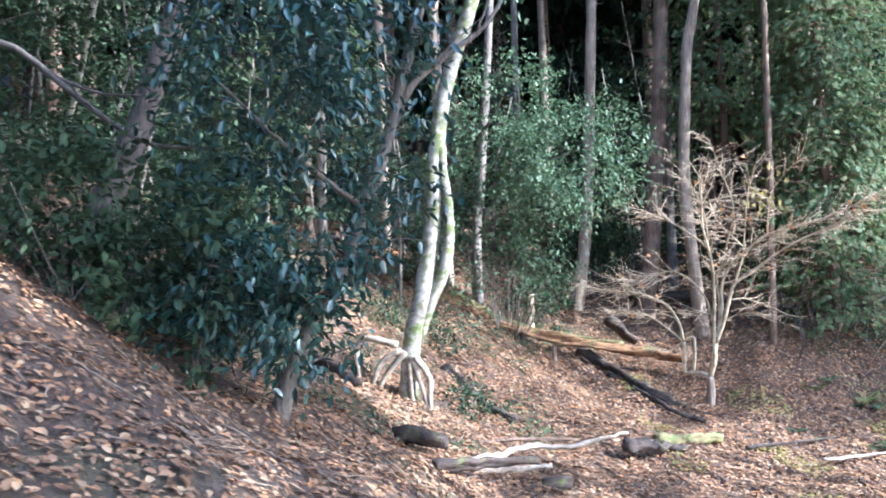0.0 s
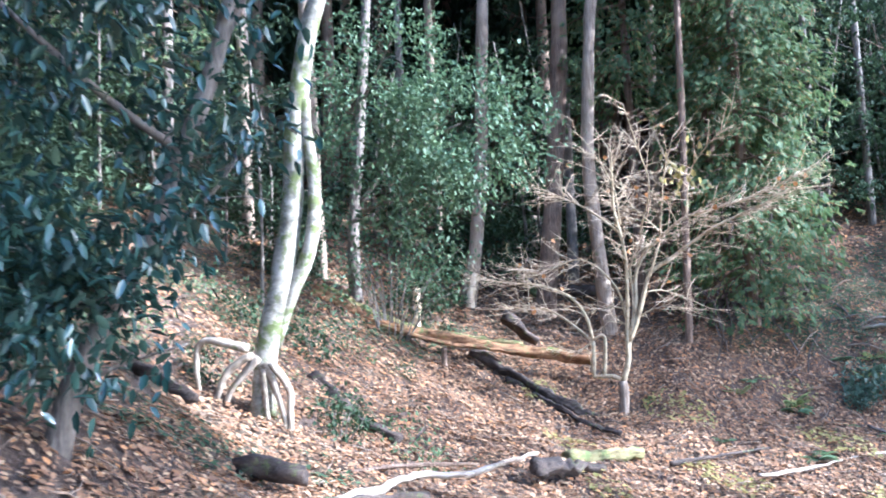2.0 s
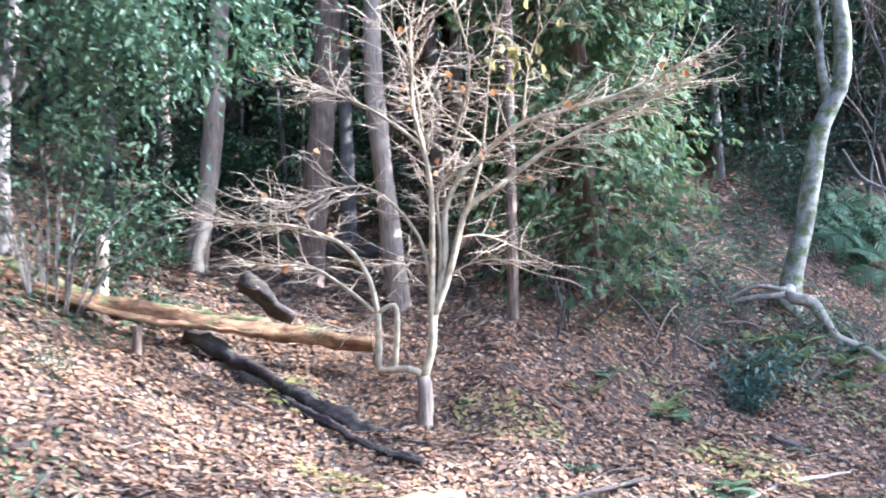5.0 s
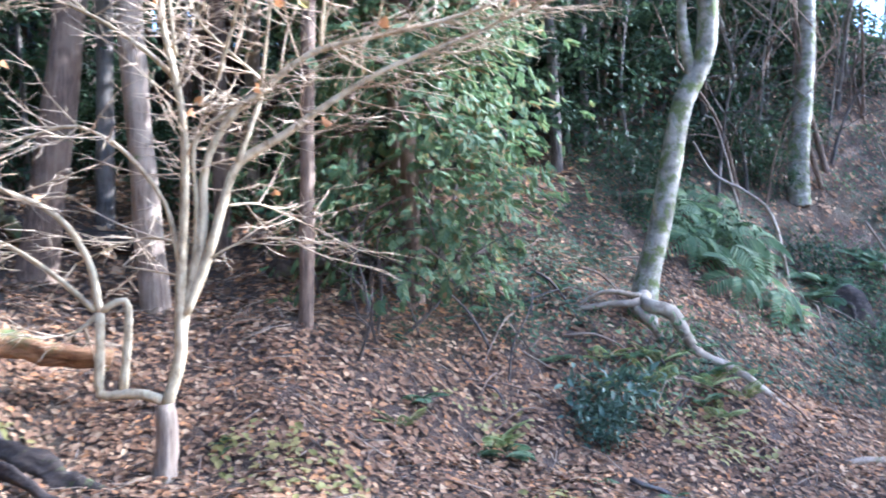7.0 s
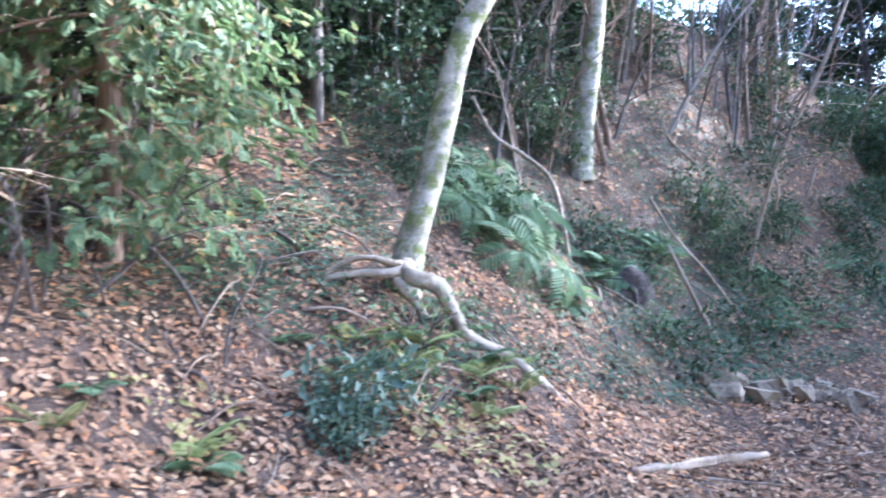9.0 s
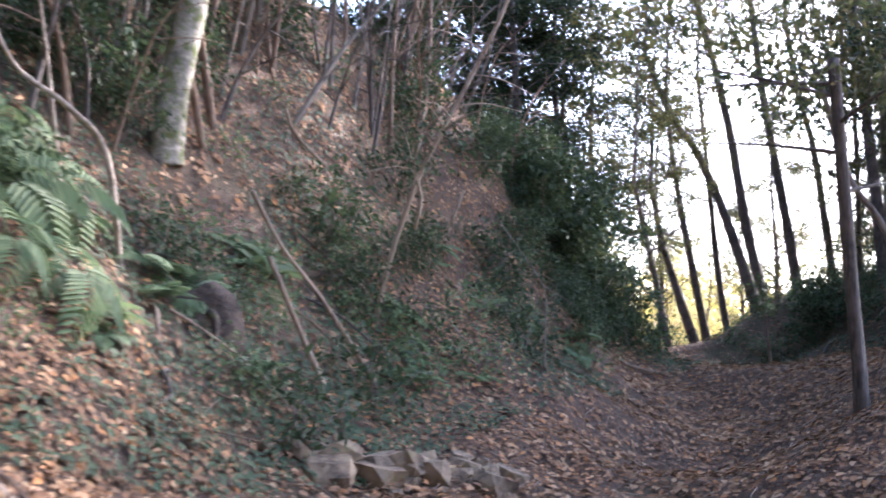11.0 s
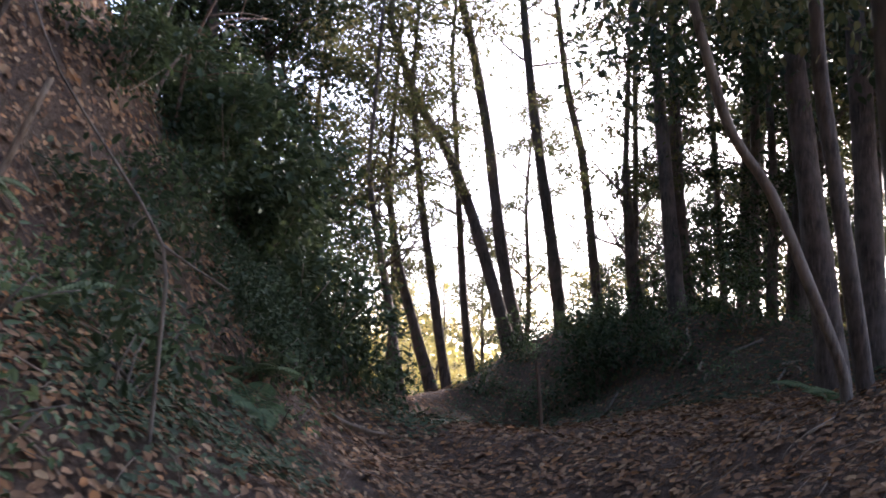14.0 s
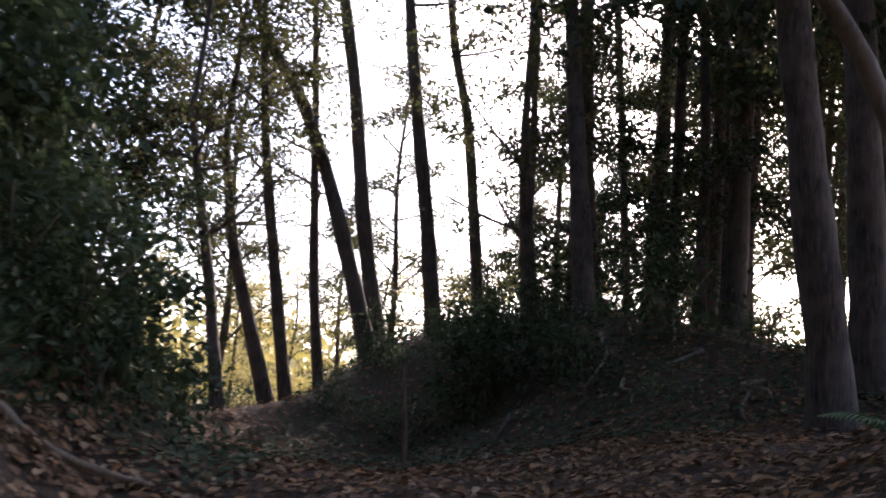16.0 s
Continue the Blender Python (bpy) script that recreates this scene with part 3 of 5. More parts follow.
    low.v = [v - np.array(base) for v in low.v]
    part("foliage", low, LEAF_HOLLY, s)
    for i in range(22):
        a0 = rng.uniform(0, 6.28)
        e = np.array([math.cos(a0) * rng.uniform(0.3, 0.9) + 0.1, math.sin(a0) * 0.5 - 0.1, rng.uniform(0.4, 1.2)])
        part("stem", tube(Build(), curve([(0.15 * math.cos(a0), 0.1 * math.sin(a0), -0.05), e * 0.5 + (0, 0, 0.1), e], 0.1), 0.009, 0.003, 5), BARK_GREY, s)


slope_trees()


def cypress(x, y, top, spread, low, boughs, seed, label, group=""):
    """Flat sprays hang in layered fans from drooping boughs."""
    r = np.random.default_rng(seed)
    z0 = ground_at(x, y)
    crown = Build()
    limbs = []
    for i in range(boughs):
        h = low + (top - low) * (i + r.random()) / boughs
        a = 2.4 * i + r.normal(0, 0.5)
        reach = spread * (1.0 - 0.75 * max(0.0, h / top - 0.3)) * r.uniform(0.6, 1.05) * (0.75 + 0.25 * min(1.0, (h - low) / 0.8))
        d = np.array([math.cos(a), math.sin(a), 0])
        s = np.array([x, y, z0 + h + 0.3])
        e = s + d * reach + np.array([0, 0, -0.2 - 0.4 * r.random()])
        if i % 3 == 0:
            limbs.append(((s, s * 0.5 + e * 0.5 + np.array([0, 0, 0.1]), e), 0.016, 0.004))
        n = 38
        u = r.random(n) ** 0.55
        q = s + (e - s) * (0.25 + 0.78 * u)[:, None] + r.standard_normal((n, 3)) * np.array([0.17, 0.17, 0.1])
        way = d * 0.75 + unit(n, r) * 0.8 + np.array([0, 0, -0.7])
        way /= np.linalg.norm(way, axis=1)[:, None]
        up = d * 0.7 + np.array([0, 0, 0.8]) + unit(n, r) * 0.5
        side = np.cross(way, up)
        side /= np.linalg.norm(side, axis=1)[:, None] + 1e-9
        size = r.uniform(0.55, 1.1, n)
        # each fan: a midrib with paired sprigs, in one plane
        for along, fan, ln in ((0.0, 0.0, 0.14), (0.02, 0.75, 0.07), (0.02, -0.75, 0.07), (0.055, 0.65, 0.062), (0.055, -0.65, 0.062), (0.09, 0.55, 0.05), (0.09, -0.55, 0.05)):
            leaves(crown, q + way * (along * size)[:, None], way + side * fan, up, ln * size, 0.026 * size, 0.08, 0.22)
    return tree("cypress_tree", [(x, y, z0), (x, y + 0.05, z0 + top * 0.4), (x - 0.05, y, z0 + top)], 0.075, 0.03, BARK_CEDAR, label, group, crown=crown, crown_material=LEAF_CYPRESS, limbs=limbs)


cypress(5.5, 14.05, 8.0, 1.15, 0.1, 270, 41, "large dense cypress with drooping flat green sprays")
for cx, cy, ct, cs, cl, cb, ck in ((5.9, 15.0, 8.0, 1.1, 1.4, 130, 55), (4.5, 15.4, 8.0, 1.35, 2.6, 130, 51), (7.6, 17.2, 8.0, 1.3, 2.0, 70, 53), (-1.9, 14.6, 6.5, 1.2, 1.2, 80, 54)):
    cypress(cx, cy, ct, cs, cl, cb, ck, "cypress with green sprays behind the clearing", "cypresses behind the clearing")


# ---- the bare maple ----
def maple():
    base = [(3.22, 12.34, 0.52), (3.24, 12.33, 0.67), (3.23, 12.33, 0.8)]
    place = (base[0][0], base[0][1], ground_at(base[0][0], base[0][1]) - 0.05)
    t = thing("maple_sapling", place, "small bare multi-stemmed maple with cream bark and fine pinkish twigs", "tree")
    r = np.random.default_rng(61)
    depth = np.array([0.42, 0.9, 0.0])

    def bent(pts, amount):
        p = np.array(pts, float)
        k = r.normal(0, amount)
        u = np.linspace(0, 1, len(p)) ** 1.2
        return p + depth * (k * u)[:, None]

    b = [place] + [tuple(q) for q in base[1:]]
    part("trunk", tube(Build(), curve(rel(b, place), 0.05), 0.05, 0.042, 12, 0.12, 0.25), BARK_TAN, t)
    stems = (([(3.22, 12.34, 0.82), (3.15, 12.37, 0.85), (3.06, 12.42, 0.86), (2.97, 12.47, 0.86), (2.97, 12.47, 1.04), (2.97, 12.46, 1.24)], 0.026, 0.021, 0), ([(3.06, 12.42, 0.87), (3.08, 12.41, 1.07), (3.09, 12.41, 1.26), (3.05, 12.42, 1.29), (2.97, 12.46, 1.24)], 0.02, 0.016, 0), ([(3.24, 12.33, 0.79), (3.3, 12.3, 1.03), (3.31, 12.3, 1.33), (3.33, 12.28, 1.68), (3.34, 12.28, 2.07), (3.31, 12.3, 2.34), (3.26, 12.32, 2.61), (3.26, 12.32, 2.89), (3.27, 12.32, 3.23)], 0.03, 0.01, 0.12), ([(3.3, 12.3, 1.09), (3.33, 12.28, 1.27), (3.4, 12.25, 1.59), (3.42, 12.24, 1.92), (3.53, 12.18, 2.16), (3.66, 12.12, 2.28), (3.79, 12.05, 2.4), (3.93, 11.98, 2.49), (4.22, 11.83, 2.56), (4.45, 11.72, 2.62), (4.7, 11.59, 2.71), (4.95, 11.47, 2.85)], 0.027, 0.007, 0.25), ([(3.32, 12.29, 1.21), (3.42, 12.24, 1.47), (3.49, 12.2, 1.74), (3.56, 12.17, 1.93), (3.74, 12.08, 2.05), (3.95, 11.97, 2.21), (4.16, 11.86, 2.35), (4.35, 11.77, 2.44), (4.59, 11.65, 2.54), (4.86, 11.51, 2.69)], 0.028, 0.007, -0.2), ([(3.36, 12.27, 1.33), (3.38, 12.26, 1.68), (3.37, 12.26, 2.01), (3.47, 12.21, 2.16), (3.63, 12.13, 2.23)], 0.017, 0.008, 0.1),
             ([(2.97, 12.46, 1.24), (2.93, 12.49, 1.48), (2.8, 12.55, 1.7), (2.58, 12.66, 1.83), (2.44, 12.73, 1.88), (2.26, 12.83, 1.9), (1.97, 12.97, 1.95)], 0.02, 0.005, 0.2), ([(2.95, 12.47, 1.25), (2.77, 12.57, 1.43), (2.53, 12.69, 1.6), (2.37, 12.77, 1.61), (2.16, 12.88, 1.64)], 0.016, 0.005, 0.3), ([(2.97, 12.47, 1.24), (2.91, 12.5, 1.18), (2.84, 12.53, 1.13)], 0.014, 0.006, 0.1), ([(3.31, 12.3, 1.44), (3.25, 12.32, 1.74), (3.1, 12.4, 1.98), (2.96, 12.47, 2.09), (2.84, 12.53, 2.11), (2.57, 12.67, 2.03), (2.28, 12.81, 2.05)], 0.014, 0.004, 0.35), ([(3.31, 12.3, 2.34), (3.18, 12.36, 2.49), (2.99, 12.46, 2.66), (2.83, 12.54, 2.77), (2.64, 12.63, 2.88), (2.42, 12.74, 3.02)], 0.014, 0.004, 0.4), ([(3.56, 12.17, 1.93), (3.63, 12.13, 2.16), (3.66, 12.12, 2.28), (3.65, 12.12, 2.37), (3.53, 12.19, 2.52), (3.36, 12.27, 2.74), (3.28, 12.31, 3.01)], 0.014, 0.005, 0.3),
             ([(3.48, 12.21, 1.72), (3.63, 12.13, 1.74), (3.77, 12.06, 1.68), (3.9, 12.0, 1.62)], 0.007, 0.003, 0.3), ([(3.38, 12.26, 1.44), (3.53, 12.18, 1.53), (3.69, 12.1, 1.56), (3.87, 12.01, 1.53)], 0.007, 0.003, 0.3), ([(3.29, 12.3, 1.56), (3.16, 12.37, 1.59), (3.0, 12.45, 1.56), (2.82, 12.54, 1.49)], 0.007, 0.003, 0.3), ([(3.33, 12.28, 1.39), (3.21, 12.34, 1.42), (3.08, 12.41, 1.45)], 0.007, 0.003, 0.3), ([(3.95, 12.05, 2.48), (3.98, 12.04, 2.72), (4.04, 12.01, 2.97), (4.18, 11.95, 3.14), (4.39, 11.87, 3.35)], 0.009, 0.003, 0.3), ([(3.31, 12.31, 2.46), (3.27, 12.32, 2.82), (3.18, 12.36, 3.08), (2.99, 12.43, 3.42)], 0.01, 0.004, 0.3), ([(3.68, 12.16, 2.3), (3.73, 12.14, 2.62), (3.78, 12.12, 2.94), (3.89, 12.07, 3.31)], 0.009, 0.003, 0.3), ([(3.49, 12.23, 2.34), (3.64, 12.17, 2.81), (3.59, 12.19, 3.17), (3.53, 12.22, 3.54)], 0.01, 0.003, 0.4))
    twigs, tips = Build(), []
    for line, r0, r1, amount in stems:
        p = curve(bent(line, abs(amount)) if amount else np.array(line, float), 0.06)
        part("branch", tube(Build(), rel(p, place), r0, r1, 8, 0.08), BARK_MAPLE, t)
        if r0 > 0.018 and amount == 0:
            continue
        start = 0.45 if r0 > 0.012 else 0.2
        for i in range(int(len(p) * start), len(p)):
            for _ in range(2 if r0 > 0.012 else 1):
                d = p[min(i + 1, len(p) - 1)] - p[max(i - 1, 0)]
                d = d / (np.linalg.norm(d) + 1e-9)
                w = d * 0.7 + unit(1, r)[0] * 0.9 + np.array([0, 0, 0.05])
                w[2] *= 0.55
                w /= np.linalg.norm(w)
                ln = r.uniform(0.18, 0.5)
                q = [p[i], p[i] + w * ln * 0.5 + unit(1, r)[0] * 0.03, p[i] + w * ln + np.array([0, 0, 0.03])]
                c = curve(q, 0.09)
                tube(twigs, rel(c, place), 0.0042, 0.0018, 4, 0.0)
                for k in range(1, len(c)):
                    for _ in range(2):
                        w2 = w * 0.6 + unit(1, r)[0] * 0.8
                        w2[2] *= 0.5
                        e = c[k] + w2 * r.uniform(0.07, 0.2)
                        tube(twigs, rel([c[k], (c[k] + e) / 2 + unit(1, r)[0] * 0.012, e], place), 0.0024, 0.0012, 3, 0.0)
                        tips.append(e)
    tagged(part("twig_growth", twigs, TWIG_MAPLE, t, "fine pinkish bare twigs"), kind="stuff")
    tips = np.array(tips)
    for count, mat, lab, lo, hi in ((28, LEAF_RUST, "few curled rusty leaves", 0, 9), (30, LEAF_YELLOW, "last yellow leaves", 2.75, 9)):
        c = tips[(tips[:, 2] > lo) & (tips[:, 2] < hi)]
        if mat is LEAF_YELLOW:
            c = c[np.argsort(np.linalg.norm(c - np.array([4.0, 12.0, 2.95]), axis=1))[:60]]
        q = c[r.integers(0, len(c), count)]
        blade = leaves(Build(), np.zeros((1, 3)), np.array([[1.0, 0, 0]]), np.array([[0, 0, 1.0]]), 0.085 if mat is LEAF_YELLOW else 0.06, 0.05, 0.3, 0.3).mesh("leaf", mat)
        for k in q:
            o = part("leaf", blade, mat, t, lab)
            o.location, o.rotation_euler = rel(k, place), r.uniform(0, 6, 3)


maple()


# ---- fallen wood in the clearing ----
def log(name, pts, r0, r1, material, label, group="fallen wood in the clearing", sides=16, rough=0.32, rest=True):
    """A fallen log that follows the ground at its ends, with splintered ends."""
    p = [list(q) for q in pts]
    if rest:
        for q in p:
            q[2] = max(q[2], ground_at(q[0], q[1]) + r0 * 0.6)
        q = min(p, key=lambda q: q[2] - ground_at(q[0], q[1]))
        gap = q[2] - ground_at(q[0], q[1]) - r0 * 0.6
        for q in p:
            q[2] -= gap
    line = curve(p, 0.08)
    line = line + rng.standard_normal(line.shape) * r0 * 0.2
    place = tuple(p[0][:2]) + (ground_at(p[0][0], p[0][1]),)
    return whole(name, tube(Build(), line, r0, r1, sides, rough), material, place, label, "log" if r0 > 0.035 else "branch", group)


log("log", [(0.01, 13.6, 1.73), (0.78, 13.45, 1.51), (1.45, 13.33, 1.36), (2.11, 13.2, 1.19), (2.66, 13.09, 1.11), (3.12, 13.0, 1.0)], 0.058, 0.055, LOG_MOSS, "long decaying log with orange wood and yellow moss")
log("log", [(0.11, 13.84, 1.64), (1.02, 13.67, 1.42), (1.93, 13.49, 1.31), (2.38, 13.41, 1.21)], 0.045, 0.03, LOG_YELLOW, "thin moss-covered log lying along the long one")
log("log", ((0.75, 13.38, 1.42), (1.5, 13.22, 1.28), (2.3, 13.1, 1.14)), 0.03, 0.012, LOG_MOSS, "split orange slab peeling from the long log")
log("log", [(2.25, 13.73, 1.58), (2.62, 13.66, 1.24)], 0.075, 0.06, LOG_DARK, "short propped log with a mossy top", rest=False)
log("log", ((1.8, 13.42, 1.17), (2.86, 12.34, 0.45), (3.05, 12.1, 0.36)), 0.055, 0.045, LOG_DARK, "dark rotting log slanting down the slope", rest=False)
log("log", ((2.35, 12.75, 0.7), (2.75, 12.1, 0.42), (2.95, 11.58, 0.36)), 0.03, 0.022, LOG_DARK, "dark thin branch beside the slanting log")
log("log", ((2.1, 13.0, 0.85), (2.3, 12.9, 0.75)), 0.04, 0.035, LOG_DARK, "short dark piece of log")
log("log", ((-0.39, 8.06, 0.66), (-0.03, 7.9, 0.6)), 0.062, 0.058, LOG_DARK, "short sawn dark log with a mossy end")
log("log", ((1.73, 9.8, 0.4), (2.05, 10.05, 0.36), (2.4, 10.28, 0.3)), 0.06, 0.05, LOG_DARK, "dark mossy log in the sunlit leaves")
log("log", ((2.2, 10.7, 0.4), (2.6, 10.85, 0.36), (2.95, 10.9, 0.34)), 0.055, 0.045, LOG_YELLOW, "yellow mossy log in the sun")
log("log", ((0.75, 8.2, 0.4), (1.0, 8.2, 0.38)), 0.05, 0.045, LOG_DARK, "short brown log piece")
log("log", ((-0.1, 7.6, 0.5), (0.3, 7.75, 0.5), (0.7, 7.95, 0.48)), 0.045, 0.03, LOG_DARK, "dark branch lying under the bleached one")
log("branch", ((0.1, 7.9, 0.55), (0.45, 8.35, 0.56), (0.7, 8.75, 0.58), (1.0, 8.8, 0.56), (1.3, 9.0, 0.58), (1.65, 9.3, 0.62)), 0.034, 0.012, DEADWOOD, "bleached forked branch lying on the leaves")
log("branch", ((0.2, 7.95, 0.5), (0.5, 8.1, 0.48), (0.85, 8.35, 0.46)), 0.026, 0.02, DEADWOOD, "bleached branch lying on the leaves")
log("branch", ((0.25, 8.9, 0.5), (0.7, 9.1, 0.5), (1.2, 9.2, 0.46)), 0.016, 0.01, BARK_CEDAR, "reddish brown branch on the leaves")
log("branch", ((3.9, 10.6, 0.2), (4.6, 10.9, 0.2), (5.3, 11.3, 0.22), (5.9, 11.4, 0.22)), 0.016, 0.008, DEADWOOD, "long thin pale branch on the leaves")
log("branch", ((3.2, 10.9, 0.2), (3.8, 11.2, 0.2), (4.4, 11.4, 0.22)), 0.018, 0.01, LOG_DARK, "dark branch on the leaves")
log("log", ((-1.35, 9.3, 1.4), (-1.0, 9.0, 1.2), (-0.75, 8.8, 1.05)), 0.05, 0.04, LOG_DARK, "dark log lying down the bank")
log("log", ((0.0, 11.2, 0.95), (0.35, 10.7, 0.72), (0.7, 10.2, 0.5)), 0.05, 0.045, LOG_DARK, "dark log lying down the slope behind the pale tree")
log("log", ((-2.6, 7.2, 1.6), (-2.3, 6.8, 1.35), (-2.1, 6.5, 1.15)), 0.06, 0.055, LOG_YELLOW, "pale-ended log sticking out of the shaded bank")
log("log", ((2.3, 16.6, 2.4), (3.1, 16.0, 2.0), (3.9, 15.6, 1.9)), 0.08, 0.06, LOG_DARK, "fallen trunk on the shaded slope")
log("log", ((2.9, 17.0, 2.7), (2.9, 16.2, 2.2), (3.2, 15.6, 1.8)), 0.07, 0.05, LOG_YELLOW, "mossy fallen trunk on the shaded slope")
log("log", ((4.6, 14.6, 1.5), (5.6, 14.5, 1.6), (6.4, 14.4, 1.5)), 0.09, 0.07, LOG_DARK, "fallen trunk in deep shade under the cypress")


def stake(name, pts, r0, r1, material, label, category):
    p = rooted(pts, 0.15)
    return whole(name, tube(Build(), curve(p, 0.06), r0, r1, 9, 0.14), material, tuple(p[0]), label, category)


stake("stump", [(1.41, 12.9, 0.94), (1.42, 12.9, 1.24)], 0.035, 0.03, BARK_CEDAR, "short broken post standing beside the log", "stump")
stake("stump", ((1.21, 13.84, 1.6), (1.23, 13.82, 1.95)), 0.06, 0.04, CUT_WOOD, "pale splintered stump behind the mossy log", "stump")
stake("stump", [(2.05, 15.1, 1.87), (2.15, 15.1, 2.17)], 0.07, 0.05, CUT_WOOD, "pale broken stump at the foot of a conifer", "stump")
stake("stump", ((3.4, 17.5, 2.4), (3.5, 17.5, 3.2)), 0.13, 0.1, BARK_TAN, "grey broken stump on the slope", "stump")


# ---- east bank ----
def east_bank():
    p = [(7.2, 13.54, 1.11), (7.25, 13.52, 1.42), (7.36, 13.46, 1.83), (7.47, 13.41, 2.34), (7.58, 13.35, 2.81), (7.74, 13.27, 3.13), (7.8, 13.24, 3.56), (7.79, 13.24, 3.94), (7.73, 13.27, 5.06)]
    limb = [(7.65, 13.31, 2.97), (7.61, 13.34, 3.37), (7.61, 13.33, 3.75), (7.58, 13.35, 4.33)]
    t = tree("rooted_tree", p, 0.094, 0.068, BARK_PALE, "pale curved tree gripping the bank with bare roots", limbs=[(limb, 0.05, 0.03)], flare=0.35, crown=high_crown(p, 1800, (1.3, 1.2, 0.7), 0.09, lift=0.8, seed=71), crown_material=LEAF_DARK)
    for line, a, b in (([(7.0, 13.37, 1.19), (7.08, 13.31, 1.08), (7.14, 13.26, 0.93), (7.1, 13.29, 0.84), (7.14, 13.26, 0.74)], 0.046, 0.024), ([(7.06, 13.32, 1.22), (7.2, 13.21, 1.15), (7.28, 13.15, 0.96), (7.34, 13.1, 0.84), (7.54, 12.94, 0.71), (7.68, 12.83, 0.54), (7.81, 12.72, 0.4)], 0.06, 0.028), ([(7.0, 13.37, 1.24), (6.85, 13.49, 1.24), (6.71, 13.6, 1.22), (6.6, 13.7, 1.18)], 0.04, 0.015), ([(6.99, 13.38, 1.3), (6.81, 13.52, 1.33), (6.6, 13.7, 1.37)], 0.028, 0.012)):
        q = [[7.2, 13.52, 1.3]] + [list(v) for v in line]
        for v in q[2:]:
            v[2] = max(v[2], ground_at(v[0], v[1]) + 0.01)
        q[-1][2] = ground_at(q[-1][0], q[-1][1]) - 0.03
        part("root", tube(Build(), curve(rel(q, t.location), 0.05), a, b, 9, 0.15), ROOT_PALE, t)
    s = [(11.1, 15.3, 2.43), (11.15, 15.26, 3.09), (11.22, 15.2, 3.7), (11.26, 15.17, 4.19), (11.32, 15.12, 5.18)]
    tree("slope_tree", s, 0.12, 0.085, BARK_PALE, "mottled pale grey trunk standing on the bank", crown=high_crown(s, 2200, (1.7, 1.5, 0.9), 0.09, lift=0.7, seed=72), crown_material=LEAF_DARK)
    for line, a in (([(9.14, 14.87, 2.87), (9.28, 14.76, 2.53), (9.51, 14.57, 2.33), (9.69, 14.43, 2.07), (9.79, 14.35, 1.73)], 0.022), ([(9.44, 14.99, 3.18), (9.54, 14.91, 3.01), (9.7, 14.78, 2.93)], 0.014)):
        q = [list(v) for v in line]
        q[-1][2] = ground_at(q[-1][0], q[-1][1]) - 0.02
        whole("branch", tube(Build(), curve(q, 0.06), a * 0.6, a, 7, 0.15), DEADWOOD, tuple(q[-1]), "bleached crooked dead branch hanging on the bank", "branch", "dead branches on the bank")
    for line, a in (([(10.72, 14.17, 2.02), (10.88, 14.04, 1.68), (11.13, 13.84, 1.31), (11.45, 13.58, 0.77), (11.7, 13.38, 0.52)], 0.02), ([(10.56, 13.88, 1.56), (10.71, 13.75, 1.14), (10.88, 13.61, 0.62)], 0.022), ([(12.52, 15.27, 3.1), (12.6, 15.2, 2.87), (12.94, 14.93, 2.46)], 0.02)):
        q = [list(v) for v in line]
        for v in q:
            v[2] = max(v[2], ground_at(v[0], v[1]) + 0.015)
        q[-1][2] = ground_at(q[-1][0], q[-1][1])
        whole("branch", tube(Build(), curve(q, 0.08), a * 0.7, a, 7, 0.12), BARK_TAN, tuple(q[-1]), "thin fallen branch leaning down the bank", "branch", "fallen branches on the bank")
    b = [(12.27, 14.11, 1.26), (12.34, 14.02, 1.8), (12.45, 13.87, 2.4), (12.62, 13.65, 3.0), (12.79, 13.42, 3.61), (12.94, 13.22, 4.28), (13.04, 13.08, 4.85)]
    fork = [(12.37, 13.85, 1.97), (12.38, 13.8, 2.22), (12.36, 13.87, 2.47), (12.38, 13.82, 2.68)]
    limbs = [(fork, 0.018, 0.008)]
    r = np.random.default_rng(73)
    for i in range(14):
        s0 = np.array(b[2]) + (np.array(b[4]) - np.array(b[2])) * r.random()
        w = unit(1, r)[0] * np.array([1, 1, 0.35])
        limbs.append(((s0, s0 + w * 0.3 + np.array([0, 0, 0.05]), s0 + w * 0.75), 0.007, 0.002))
    tree("bank_sapling", b, 0.024, 0.014, BARK_TAN, "thin pale sapling leaning out from the bank", limbs=limbs, flare=0.1, crown=foliage(420, (12.5, 13.7, 2.65), (0.55, 0.5, 0.3), 26, 0.1, 0.05, 0.025, 0.1, r), crown_material=LEAF_SHRUB)
    tree("bank_sapling", [(14.49, 14.74, 2.0), (14.53, 14.62, 2.34), (14.56, 14.5, 2.67)], 0.022, 0.016, BARK_TAN, "short thin sapling on the bank", flare=0.1)
    tw = [(13.35, 13.11, 1.03), (13.35, 13.11, 1.33), (13.34, 13.13, 1.59), (13.3, 13.34, 1.9), (13.25, 13.57, 2.22), (13.22, 13.7, 2.5)]
    tree("bank_sapling", tw, 0.009, 0.004, BARK_GREY, "bare thin whip-like sapling at the foot of the bank", limbs=[([(13.34, 13.13, 1.59), (13.37, 13.02, 1.52), (13.4, 12.88, 1.44)], 0.006, 0.003)], flare=0.1)
    q = [(17.08, 13.97, 1.19), (17.16, 13.59, 0.97), (17.24, 13.19, 0.68)]
    log("branch", q, 0.022, 0.018, BARK_TAN, "straight thin pole resting against the bank's foot", "fallen branches on the bank")
